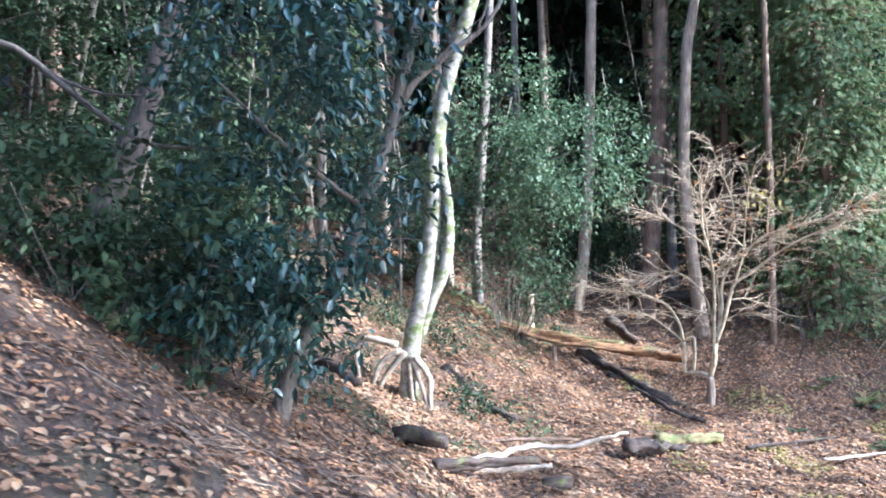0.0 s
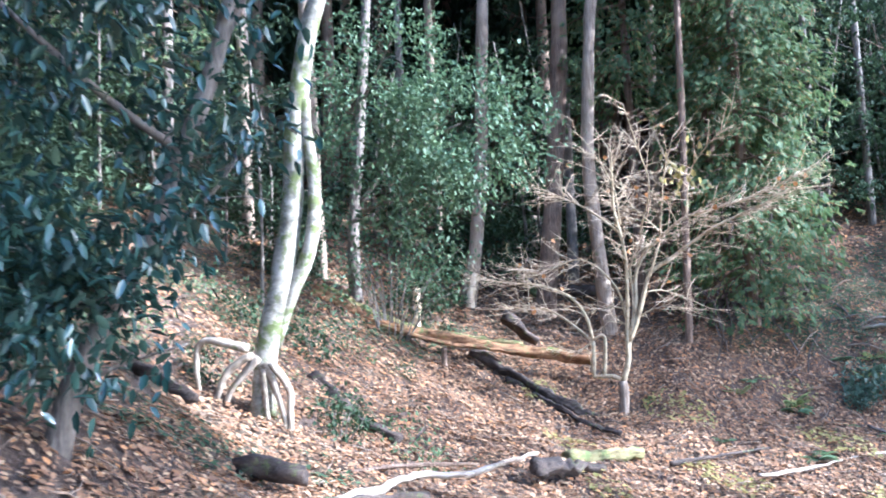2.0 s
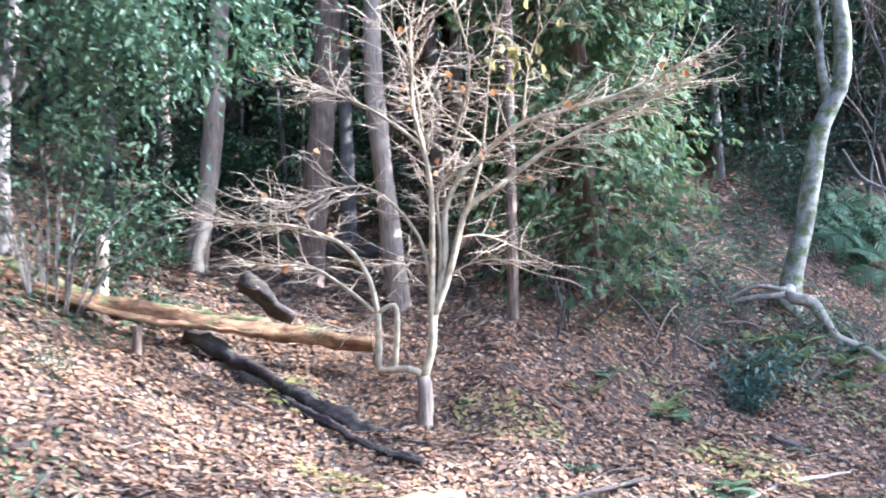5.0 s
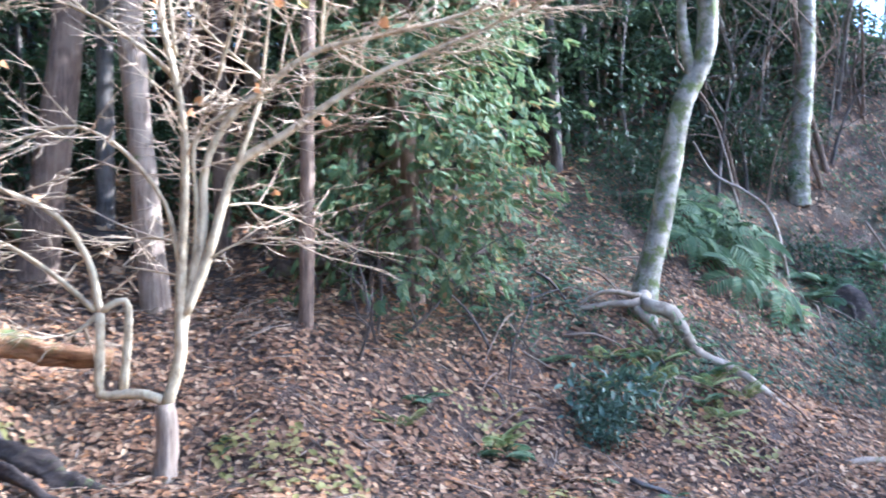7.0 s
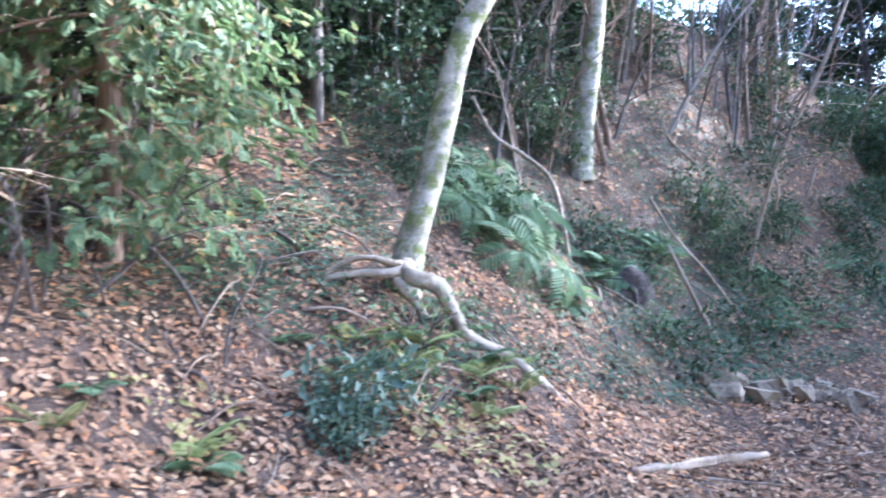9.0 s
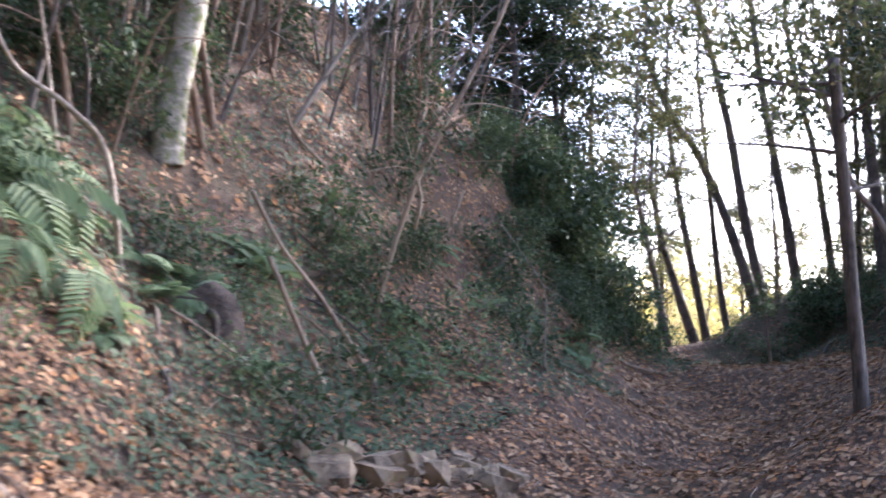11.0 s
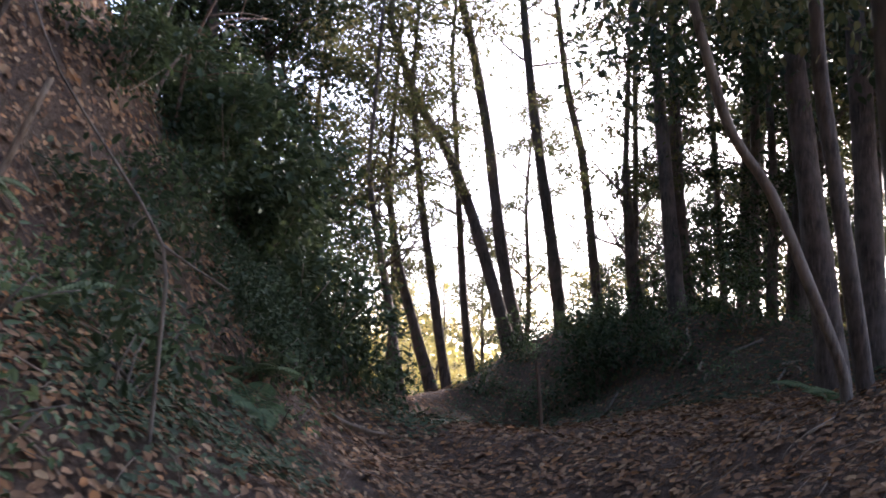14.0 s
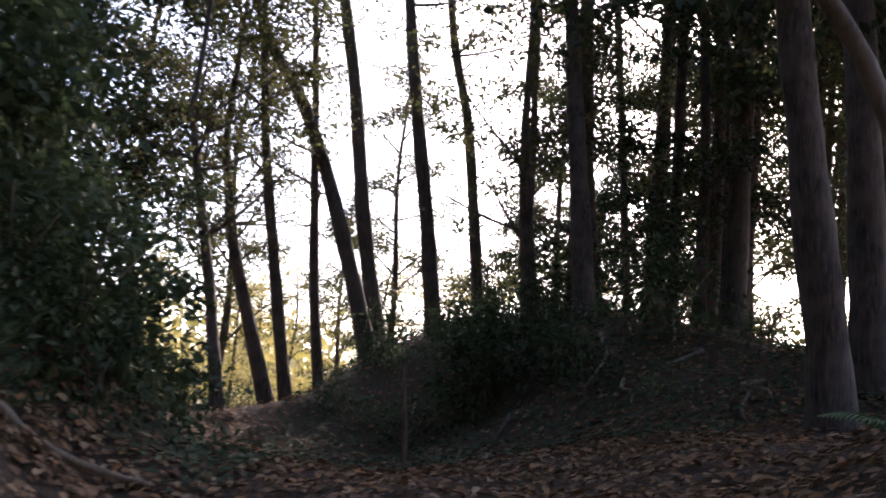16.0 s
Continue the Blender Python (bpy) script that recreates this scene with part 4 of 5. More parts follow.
    log("branch", ((7.58, 12.1, 0.1), (8.2, 12.05, 0.1), (8.8, 11.98, 0.1)), 0.026, 0.022, BARK_TAN, "thin straight pole lying in the leaves", "sticks on the track")
    log("branch", ((7.6, 11.65, 0.0), (8.1, 11.8, 0.0)), 0.028, 0.02, LOG_DARK, "dark stick lying in the leaves", "sticks on the track")
    log("branch", ((5.4, 10.9, 0.0), (5.9, 11.2, 0.0), (6.3, 11.45, 0.1)), 0.013, 0.008, LOG_DARK, "thin dark stick lying in the leaves", "sticks on the track")
    log("branch", ((5.8, 12.1, 0.3), (5.95, 11.8, 0.2), (6.1, 11.45, 0.1)), 0.016, 0.012, BARK_DARK, "thin brown stick lying at the foot of the bank", "sticks on the track")
    for i in range(26):
        x, y = rng.uniform(3.6, 11, 1)[0], rng.uniform(9.9, 12.4, 1)[0]
        a = rng.uniform(0, 6.28)
        ln = rng.uniform(0.2, 0.55)
        log("branch", ((x, y, 0), (x + ln * 0.5 * math.cos(a) + 0.03, y + ln * 0.5 * math.sin(a), 0), (x + ln * math.cos(a), y + ln * math.sin(a), 0)), 0.007, 0.004, (BARK_DARK, BARK_TAN, DEADWOOD)[i % 3], ("thin dark stick on the leaves", "thin tan stick on the leaves", "thin bleached stick on the leaves")[i % 3], "sticks on the track", 6)
    for i in range(20):
        x, y = rng.uniform(9.3, 15.5), rng.uniform(15.2, 17.2)
        z, dx, dy = ground_at(x, y), rng.normal(0.1, 0.5), rng.normal(-0.3, 0.4)
        q = [(x, y, z), (x + dx * 0.3 + rng.normal(0, 0.1), y + dy * 0.3, z + 1.1), (x + dx * 0.7, y + dy * 0.7, z + 2.2), (x + dx, y + dy, z + 3.6)]
        side = [((q[1][0], q[1][1], q[1][2]), (q[1][0] + rng.normal(0, 0.4), q[1][1] - 0.2, q[1][2] + 0.5), (q[1][0] + rng.normal(0, 0.7), q[1][1] - 0.3, q[1][2] + 1.2)) for _ in range(3)]
        tree("thicket_stem", q, rng.uniform(0.018, 0.045), 0.012, (BARK_GREY, BARK_CEDAR)[i % 2], "thin crooked bare stem in the thicket above the bank", "thicket stems", limbs=[(s, 0.012, 0.004) for s in side], flare=0.1, sides=8)
    for i in range(26):
        x, y = rng.uniform(8.8, 14.5), rng.uniform(13.6, 15.4)
        a, ln = rng.uniform(-2.4, -0.7), rng.uniform(0.35, 0.9)
        q = []
        for u in (0, 0.35, 0.7, 1):
            qx, qy = x + u * ln * math.cos(a) + rng.normal(0, 0.04), y + u * ln * math.sin(a)
            q.append((qx, qy, ground_at(qx, qy) + (0.02, 0.07, 0.05, 0.0)[len(q)]))
        whole("branch", tube(Build(), curve(q, 0.06), 0.011, 0.006, 6, 0.1), (BARK_CEDAR, BARK_TAN, BARK_DARK)[i % 3], q[0], ("reddish dead branch lying down the bank", "tan dead branch lying down the bank", "dark dead branch lying down the bank")[i % 3], "branch", "fallen branches on the bank")
    for i in range(44):
        x, y = rng.uniform(4.8, 8.0), rng.uniform(12.9, 15.6)
        a, ln = rng.uniform(-3.1, 0), rng.uniform(0.25, 0.8)
        q = []
        for u in (0, 0.35, 0.7, 1):
            qx, qy = x + u * ln * math.cos(a) + rng.normal(0, 0.03), y + u * ln * math.sin(a)
            q.append((qx, qy, ground_at(qx, qy) + (0.02, 0.07, 0.05, 0.0)[len(q)]))
        whole("branch", tube(Build(), curve(q, 0.06), rng.uniform(0.005, 0.012), 0.004, 6, 0.1), (BARK_CEDAR, BARK_TAN, BARK_DARK)[i % 3], q[0], ("reddish dead branch lying on the slope", "tan dead branch lying on the slope", "dark dead branch lying on the slope")[i % 3], "branch", "fallen branches on the slope")
    # loose stones across the track
    for i in range(40):
        u = rng.random()
        x, y = 9.95 + 1.25 * u + rng.normal(0, 0.1), 13.3 - 0.72 * u + rng.normal(0, 0.13)
        s = rng.uniform(0.04, 0.1) if i % 6 else 0.15
        bm = bmesh.new()
        bmesh.ops.create_icosphere(bm, subdivisions=2, radius=s)
        for v in bm.verts:
            k = 1 + 0.35 * noise.noise(v.co * (1.3 / s) + Vector((i * 3.1, 0, 0)))
            k += 0.25 * noise.noise(v.co * (3.0 / s) + Vector((0, i * 1.7, 0)))
            v.co = Vector((v.co.x * 1.35 * k, v.co.y * k, max(-0.5, min(0.45, v.co.z / s * k)) * s))
        me = bpy.data.meshes.new("stone")
        bm.to_mesh(me)
        bm.free()
        me.materials.append(STONE)
        ob = new("stone", me)
        ob.location, ob.rotation_euler = (x, y, ground_at(x, y) + s * 0.22), (rng.normal(0, 0.25), rng.normal(0, 0.25), rng.uniform(0, 6))
        tagged(ob, "rough brown stone half buried in leaves", "stone", "stones across the track")


east_bank()


# ---- undergrowth ----
def frond_mesh(length, arch, material=LEAF_FERN, wide=0.27):
    """One feathered frond along +x."""
    b = Build()
    u = np.linspace(0, 1, 19)
    p = np.stack([u * length * 0.85, 0.03 * length * np.sin(5 * u), length * (0.75 * u - arch * 1.15 * u ** 2)], -1)
    tube(b, p, 0.004, 0.0015, 4, 0.0)
    d = np.gradient(p, axis=0)
    k = slice(3, 19)
    w = length * wide * np.sin(np.pi * np.clip(u[k] * 0.88 + 0.1, 0, 1)) + 0.012
    for s in (-1, 1):
        way = np.array([0, s, -0.12]) + d[k] / np.linalg.norm(d[k], axis=1)[:, None] * 0.45
        leaves(b, p[k], way, np.tile(np.array([0.2, 0, 1.0]), (16, 1)), w, length * 0.045, 0.05, 0.2)
    return b.mesh("frond", material)


FRONDS = [(frond_mesh(0.42, 0.5), 9), (frond_mesh(0.3, 0.5), 7), (frond_mesh(0.7, 1.0), 6), (frond_mesh(0.32, 0.3, LEAF_LIME, 0.2), 7)]


def fern(x, y, which, scale=1.0, label="arching green fern clump growing in the leaf litter", lift=0.0, tilt=0.0):
    t = thing("fern", (x, y, ground_at(x, y) + lift - 0.01), label, "fern", "ferns")
    t.rotation_euler = (tilt, 0, rng.normal(0, 0.4) if tilt else rng.uniform(0, 6.28))
    t.scale = (scale,) * 3
    me, n = FRONDS[which]
    for i in range(n):
        o = part("frond", me, None, t)
        o.rotation_euler = (rng.normal(0, 0.15), rng.normal(0, 0.15), 6.283 * i / n + rng.normal(0, 0.2))
        o.scale = (rng.uniform(0.7, 1.15),) * 3


for x, y, k, s in ((5.24, 12.55, 0, 0.7), (4.85, 12.9, 1, 0.7), (4.75, 11.2, 0, 0.6), (6.5, 13.05, 1, 0.8), (6.8, 13.15, 1, 0.9), (7.3, 12.95, 1, 0.8), (7.0, 12.75, 1, 0.8), (6.2, 13.3, 1, 0.7), (7.45, 13.2, 1, 0.7), (9.1, 13.9, 0, 0.8), (9.9, 14.2, 0, 0.8),
                   (10.3, 13.8, 1, 0.8), (11.8, 13.6, 0, 0.8), (11.3, 14.5, 0, 1.0), (5.6, 12.2, 1, 0.5), (5.9, 11.9, 1, 0.5), (4.0, 11.6, 1, 0.5), (3.6, 12.5, 1, 0.4), (15.6, 13.7, 0, 1.0), (16.6, 10.3, 0, 0.9), (12.6, 13.4, 1, 0.9), (13.9, 14.0, 0, 1.0)):
    fern(x, y, k, s)
for k in range(16):
    fern(rng.uniform(8.8, 15.5), rng.uniform(13.4, 14.9), k % 2, rng.uniform(0.6, 1.0), "fern clump growing on the steep bank", 0.03, 0.5)
for x, y, s in ((5.2, 12.63, 1.0), (4.64, 12.64, 0.7), (6.75, 12.95, 0.9), (7.15, 12.85, 1.0), (6.95, 13.1, 0.8), (6.5, 13.2, 0.8), (7.35, 12.7, 0.8), (7.0, 12.6, 0.7), (6.3, 13.0, 0.7), (7.6, 12.95, 0.7)):
    fern(x, y, 3, s, "yellow-green fern tuft growing among the leaves")
for x, y, s in ((8.65, 13.95, 0.8), (8.85, 14.3, 0.95), (9.05, 14.7, 1.0), (8.7, 14.7, 0.85), (9.25, 14.4, 0.8), (9.45, 14.95, 0.9), (8.5, 14.35, 0.8), (9.0, 13.9, 0.7)):
    fern(x, y, 2, s, "large drooping fern clump hanging from the bank", 0.2, 0.75)


def shrub_source(n, radii, length, seed, material, clumps=24):
    """Foliage and bare stems of one kind of shrub."""
    r = np.random.default_rng(seed)
    crown = foliage(n, (0, 0, radii[2] * 0.85), radii, clumps, 0.09, length, length * 0.45, 0.2, r).mesh("foliage", material)
    stems = []
    for i in range(4):
        e = np.array([*(r.normal(0, 0.5, 2) * radii[0]), radii[2] * r.uniform(0.9, 1.5)])
        stems.append(tube(Build(), curve([(0, 0, -0.08), e * 0.45 + r.normal(0, 0.03, 3), e], 0.08), 0.009, 0.003, 5, 0.05).mesh("stem", BARK_GREY))
    return crown, stems, material


SHRUBS = [shrub_source(620, (0.34, 0.3, 0.27), 0.08, 90, LEAF_BUSH, 13), shrub_source(700, (0.45, 0.45, 0.4), 0.07, 91, LEAF_SHRUB), shrub_source(420, (0.3, 0.3, 0.22), 0.06, 92, LEAF_SHRUB), shrub_source(1300, (0.7, 0.7, 0.6), 0.085, 93, LEAF_SHRUB, 34), shrub_source(200, (0.25, 0.25, 0.12), 0.045, 94, LEAF_FERN)]


def shrub(x, y, which, scale, label="low leafy green shrub on the slope", group="undergrowth shrubs", sink=0.05):
    t = thing("shrub", (x, y, ground_at(x, y) - sink), label, "shrub", group)
    t.rotation_euler = (0, 0, rng.uniform(0, 6.28))
    t.scale = (scale,) * 3
    crown, stems, mat = SHRUBS[which + 1]
    part("foliage", crown, mat, t)
    for me in stems:
        part("stem", me, BARK_GREY, t)


shrub(6.22, 12.72, -1, 0.85, "small dark blue-green leafy bush by the track")
shrub(6.0, 12.6, -1, 0.5, "small dark blue-green leafy bush by the track")
for x0, x1, y0, y1, n, ks in ((-4.5, 1.5, 12.5, 18, 22, (0, 2)), (1.5, 7.5, 16, 20, 18, (0, 2)), (-5, -1.5, 6.5, 12, 22, (0, 1, 2)), (8.6, 13.2, 14.7, 16.6, 15, (0, 1, 3)), (9.0, 13.5, 13.3, 14.4, 8, (1, 3)), (13.5, 18.6, 14.4, 16.8, 13, (0, 1, 1, 2)), (12.4, 16.5, 14.5, 15.8, 5, (1, 3)), (10.2, 14.2, 15.6, 17.2, 13, (0, 2, 1)),
                              (17.5, 20.5, 14.2, 16, 10, (0, 2)), (7, 13, 16.5, 20, 20, (2,)), (16, 23, 8.0, 9.6, 6, (1,)), (15.5, 19.0, 13.9, 15.4, 15, (0, 1, 2)), (21.8, 25.6, 11.8, 13.5, 16, (1, 3, 1)), (17.2, 19.2, 13.7, 14.8, 16, (0, 1)), (22, 30, 15, 22, 18, (2,)),
                              (21.5, 24.5, 8, 12.5, 12, (1, 0)), (6.4, 7.8, 12.7, 13.5, 5, (3,)), (8.3, 12.5, 13.4, 14.8, 18, (3, 3, 3, 1)), (12.0, 16.0, 13.3, 14.6, 16, (3, 1)), (19.8, 23.5, 10.2, 12.0, 12, (3, 1))):
    for i in range(n):
        shrub(rng.uniform(x0, x1), rng.uniform(y0, y1), ks[i % len(ks)], rng.uniform(0.6, 1.25))
for i in range(9):
    shrub(15.6 + 0.22 * i, 13.7 + 0.55 * math.sin(1.9 * i) ** 2 + 0.02 * i, (0, 1, 0, 1)[i % 4], 0.75 + 0.25 * math.sin(2.7 * i))
for i in range(8):
    shrub(13.3 + 0.6 * i + 0.1 * math.sin(5 * i), 14.35 + 0.3 * math.sin(2.3 * i), (0, 1, 0, 3)[i % 4], 0.7 + 0.25 * math.sin(3.1 * i))
scatter_litter("seedlings", 6500, (2.2, 7.5, 9.6, 13.0), 0.05, LEAF_YELLOW, "scattered small yellow-green seedlings in the leaves", 95, lambda x, y, r: (np.sin(3.1 * x + 2 * y) * np.sin(2.3 * y - 1.2 * x) > 0.5), 0.035)


# ---- east: trees round the saddle and the mound ----
def east_trees():
    g = "trees along the saddle"
    spec = (([(22.3, 14.34, 1.0), (22.29, 14.48, 1.69), (22.28, 14.6, 2.33), (22.27, 14.75, 2.97), (22.25, 15.0, 4.09)], 0.07), ([(24.73, 14.45, 1.2), (24.7, 14.83, 2.33), (24.68, 15.1, 3.13), (24.68, 15.21, 3.6), (24.66, 15.38, 4.52)], 0.1), ([(24.64, 14.26, 1.39), (24.59, 14.48, 2.51), (24.53, 14.81, 4.29), (24.48, 15.05, 6.07)], 0.085), ([(25.31, 14.01, 1.52), (25.27, 14.22, 2.94), (25.24, 14.37, 4.46), (25.19, 14.6, 6.79)], 0.075), ([(24.82, 13.39, 2.03), (24.76, 13.7, 3.06), (24.68, 14.08, 4.16), (24.59, 14.52, 5.15), (24.5, 14.95, 5.8), (24.39, 15.45, 7.06)], 0.11), ([(25.26, 13.31, 2.1), (25.19, 13.63, 3.57), (25.13, 13.92, 5.35), (25.07, 14.21, 6.74), (25.02, 14.45, 7.68), (24.96, 14.74, 9.13)], 0.11), ([(24.55, 12.58, 2.15), (24.49, 12.85, 3.89), (24.43, 13.14, 5.59), (24.4, 13.32, 6.92), (24.35, 13.52, 8.65)], 0.1), ([(25.84, 12.13, 2.46), (25.77, 12.46, 5.07), (25.71, 12.76, 6.38), (25.66, 13.0, 7.92)], 0.09), ([(21.53, 10.93, 2.18), (21.51, 11.06, 3.2), (21.49, 11.15, 4.65), (21.48, 11.21, 6.46)], 0.11), ([(21.19, 11.49, 2.1), (21.18, 11.59, 2.87), (21.17, 11.68, 3.95)], 0.09), ([(20.57, 11.08, 2.07), (20.56, 11.21, 3.31), (20.55, 11.35, 4.71), (20.55, 11.44, 5.69)], 0.1))
    foot = np.array([10.0, 11.36, 0.9])
    for i, (p, r0) in enumerate(spec):
        if i > 7:      # the trunks behind the crest of the mound
            p, r0 = [tuple(foot + 1.2 * (np.array(q) - foot)) for q in p], r0 * 1.15
        r = np.random.default_rng(100 + i)
        top = np.array(p[-1], float)
        n = 900 if i in (3, 4, 5, 6, 7) else 1800
        c = tufts(n * 3, top + (0, 0, 0.5), (1.4, 1.4, 1.3), 56, 0.15, 0.055, r)
        mid = np.array(p[-2], float)
        tufts(n, (top + mid) / 2, (1.0, 1.0, 1.2), 26, 0.13, 0.05, r, c)
        # mostly unseen upper crown, added to keep sun off the ground below
        tufts(2600, top + (0.3, 0, 2.9), (1.9, 1.9, 1.5), 60, 0.24, 0.09, r, c)
        limbs = [((top, top + (0.1, 0, 1.2), top + (0.2, 0, 2.8)), r0 * 0.45, 0.02)]
        for k in range(9):
            s = mid + (top - mid) * r.uniform(-0.4, 1.0)
            w = unit(1, r)[0] * np.array([1, 1, 0.4]) + (0, 0, 0.35)
            limbs.append(((s, s + w * 0.5, s + w * 1.1 + (0, 0, 0.1)), 0.02, 0.006))
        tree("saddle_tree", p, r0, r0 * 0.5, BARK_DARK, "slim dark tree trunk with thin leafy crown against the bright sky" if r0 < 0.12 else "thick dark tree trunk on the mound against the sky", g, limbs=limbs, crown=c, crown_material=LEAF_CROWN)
    for p, r0, lab in (([(19.01, 9.87, 1.64), (19.0, 9.98, 2.61), (18.99, 10.11, 3.68), (18.98, 10.18, 4.43)], 0.135, "massive dark trunk on the mound"), ([(19.79, 9.35, 1.69), (19.79, 9.4, 2.83), (19.78, 9.47, 4.46), (19.78, 9.52, 5.11)], 0.14, "massive dark trunk beside the mound")):
        tree("large_tree", p, r0, r0 * 0.7, BARK_DARK, lab, crown=high_crown(p, 2600, (1.9, 1.9, 1.0), 0.1, 50, 0.25, 0.4, seed=int(r0 * 1000)), crown_material=LEAF_DARK)
    lean = [(16.14, 10.29, 1.38), (16.09, 10.51, 1.96), (16.05, 10.71, 2.45), (16.0, 10.94, 2.8), (15.97, 11.09, 3.27), (15.95, 11.22, 3.8)]
    tree("leaning_tree", lean, 0.036, 0.03, BARK_GREY, "grey leaning slender trunk beside the track", crown=high_crown(lean, 1300, (0.9, 0.9, 0.6), 0.08, lift=0.5, seed=131), crown_material=LEAF_CROWN)
    near = [(13.0, 10.64, 0.75), (12.98, 10.7, 1.65), (12.96, 10.76, 2.61), (12.95, 10.8, 3.18)]
    boughs = [([(12.96, 10.78, z), (12.96 + dx * 0.5, 10.78 + dy * 0.5, z + 0.12), (12.96 + dx, 10.78 + dy, z + 0.2)], 0.018, 0.005) for z, dx, dy in ((2.5, 0.3, 1.0), (2.9, -0.4, 0.9), (2.2, 0.7, -0.5), (3.0, 0.5, 1.2), (2.7, -0.6, -0.6), (3.1, 0.9, 0.4))]
    leafy = tufts(1700, (13.1, 11.0, 3.45), (1.5, 1.4, 0.6), 46, 0.13, 0.07, np.random.default_rng(132))
    tree("track_tree", near, 0.052, 0.042, BARK_DARK, "slender dark brown tree with spreading boughs beside the track", limbs=boughs, crown=leafy, crown_material=LEAF_CROWN)
    near2 = [(16.31, 10.14, 1.33), (16.28, 10.27, 2.3), (16.26, 10.39, 3.18), (16.25, 10.43, 3.92)]
    tree("track_tree", near2, 0.055, 0.045, BARK_DARK, "slender dark brown tree beside the track", crown=high_crown(near2, 1500, (1.1, 0.9, 0.7), 0.08, lift=0.4, seed=133), crown_material=LEAF_CROWN)
    st = [(14.0, 10.45, 0.99), (14.0, 10.45, 1.56)]
    q = rooted(st, 0.15)
    ragged = tube(Build(), curve(q, 0.05), 0.085, 0.06, 14, 0.2, 0.4)
    for k in range(9):
        a = 0.7 * k
        f = np.array([q[-1][0] + 0.045 * math.cos(a), q[-1][1] + 0.045 * math.sin(a), q[-1][2] - 0.12])
        tube(ragged, curve([f, f + (0.006 * math.cos(a), 0.006 * math.sin(a), 0.12), f + (0.0, 0.004, 0.14 + rng.uniform(0.03, 0.2))], 0.05), 0.024, 0.004, 6, 0.15)
    whole("stump", ragged, BARK_GREY, tuple(q[0]), "ragged broken stump with splintered top beside the track", "stump")
    stake("post", [(20.59, 12.47, 1.1), (20.57, 12.53, 1.67)], 0.022, 0.02, BARK_CEDAR, "thin reddish wooden stake at the foot of the mound", "post")
    # roots hanging down the mound's face
    for i in range(11):
        x, y = rng.uniform(19.6, 22.2), rng.uniform(9.6, 12.0)
        q = []
        for k, u in enumerate((0, 0.3, 0.6, 1.0)):
            qx, qy = x - u * rng.uniform(0.5, 0.9), y + rng.normal(0, 0.09) + 0.15 * u
            q.append((qx, qy, ground_at(qx, qy) + (0.0, 0.05, 0.04, 0.0)[k]))
        whole("root", tube(Build(), curve(q, 0.05), 0.018, 0.009, 7, 0.15), ROOT_PALE if i % 2 else BARK_GREY, q[0], "crooked bare root hanging down the mound" if i % 2 else "crooked grey root hanging down the mound", "root", "roots on the mound")
    # darker trees on the bank top and behind the mound, a shared build for each kind
    def crowned(name, h, r0, spread, per, mat, bmat, seed, low=0.4, leaf=0.06, boughs=16, label="leafy tree with dark spreading crown", group="leafy trees beyond the track"):
        r = np.random.default_rng(seed)
        t = thing(name, (0, 0, 0), label, "tree", group)
        line = curve([(0, 0, -0.3), (0.12, 0, h * 0.35), (-0.06, 0.1, h * 0.7), (0.05, 0.0, h)], 0.3)
        part("trunk", tube(Build(), line, r0, r0 * 0.25, 8, 0.08, 0.4), bmat, t)
        crown = Build()
        for k in range(boughs):
            u = low + (1 - low) * (k + r.random()) / boughs
            s0 = line[min(len(line) - 1, int(u * len(line)))]
            a = 2.4 * k + r.normal(0, 0.4)
            reach = spread * (1.15 - 0.65 * (u - low) / (1 - low)) * r.uniform(0.6, 1.1)
            e = s0 + np.array([math.cos(a) * reach, math.sin(a) * reach, reach * r.uniform(0.05, 0.55)])
            limb = curve([s0, (s0 + e) / 2 + (0, 0, 0.12 * reach), e], 0.2)
            part("limb", tube(Build(), limb, r0 * 0.28, 0.005, 5, 0.1), bmat, t)
            for q in range(3):
                tufts(per, limb[int((0.45 + 0.27 * q) * (len(limb) - 1))] + r.normal(0, 0.12, 3), (0.45, 0.45, 0.28), 5, 0.16, leaf, r, crown)
        part("crown", crown, mat, t)
        return t

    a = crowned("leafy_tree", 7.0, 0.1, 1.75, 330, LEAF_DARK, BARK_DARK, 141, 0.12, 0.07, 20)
    a.location = (20.2, 16.4, ground_at(20.2, 16.4))
    b = crowned("leafy_tree", 8.0, 0.1, 1.9, 270, LEAF_CROWN, BARK_DARK, 142, 0.25, 0.07, 18)
    b.location = (27.5, 17.5, ground_at(27.5, 17.5))
    c = crowned("leafy_tree", 4.2, 0.07, 1.4, 110, LEAF_YELLOW, BARK_DARK, 143, 0.15, 0.07, 14, "small yellow-green autumn tree past the saddle")
    c.location = (34, 19.5, ground_at(34, 19.5))
    # unseen trees added towards the sun, their crowns shading the west bank
    d = crowned("west_shade_tree", 14.0, 0.2, 2.8, 520, LEAF_DARK, BARK_DARK, 146, 0.41, 0.13, 26, "unseen tall dense tree added to shade the west bank", "tall trees south of the clearing")
    d.location = (8.3, 2.3, ground_at(8.3, 2.3))
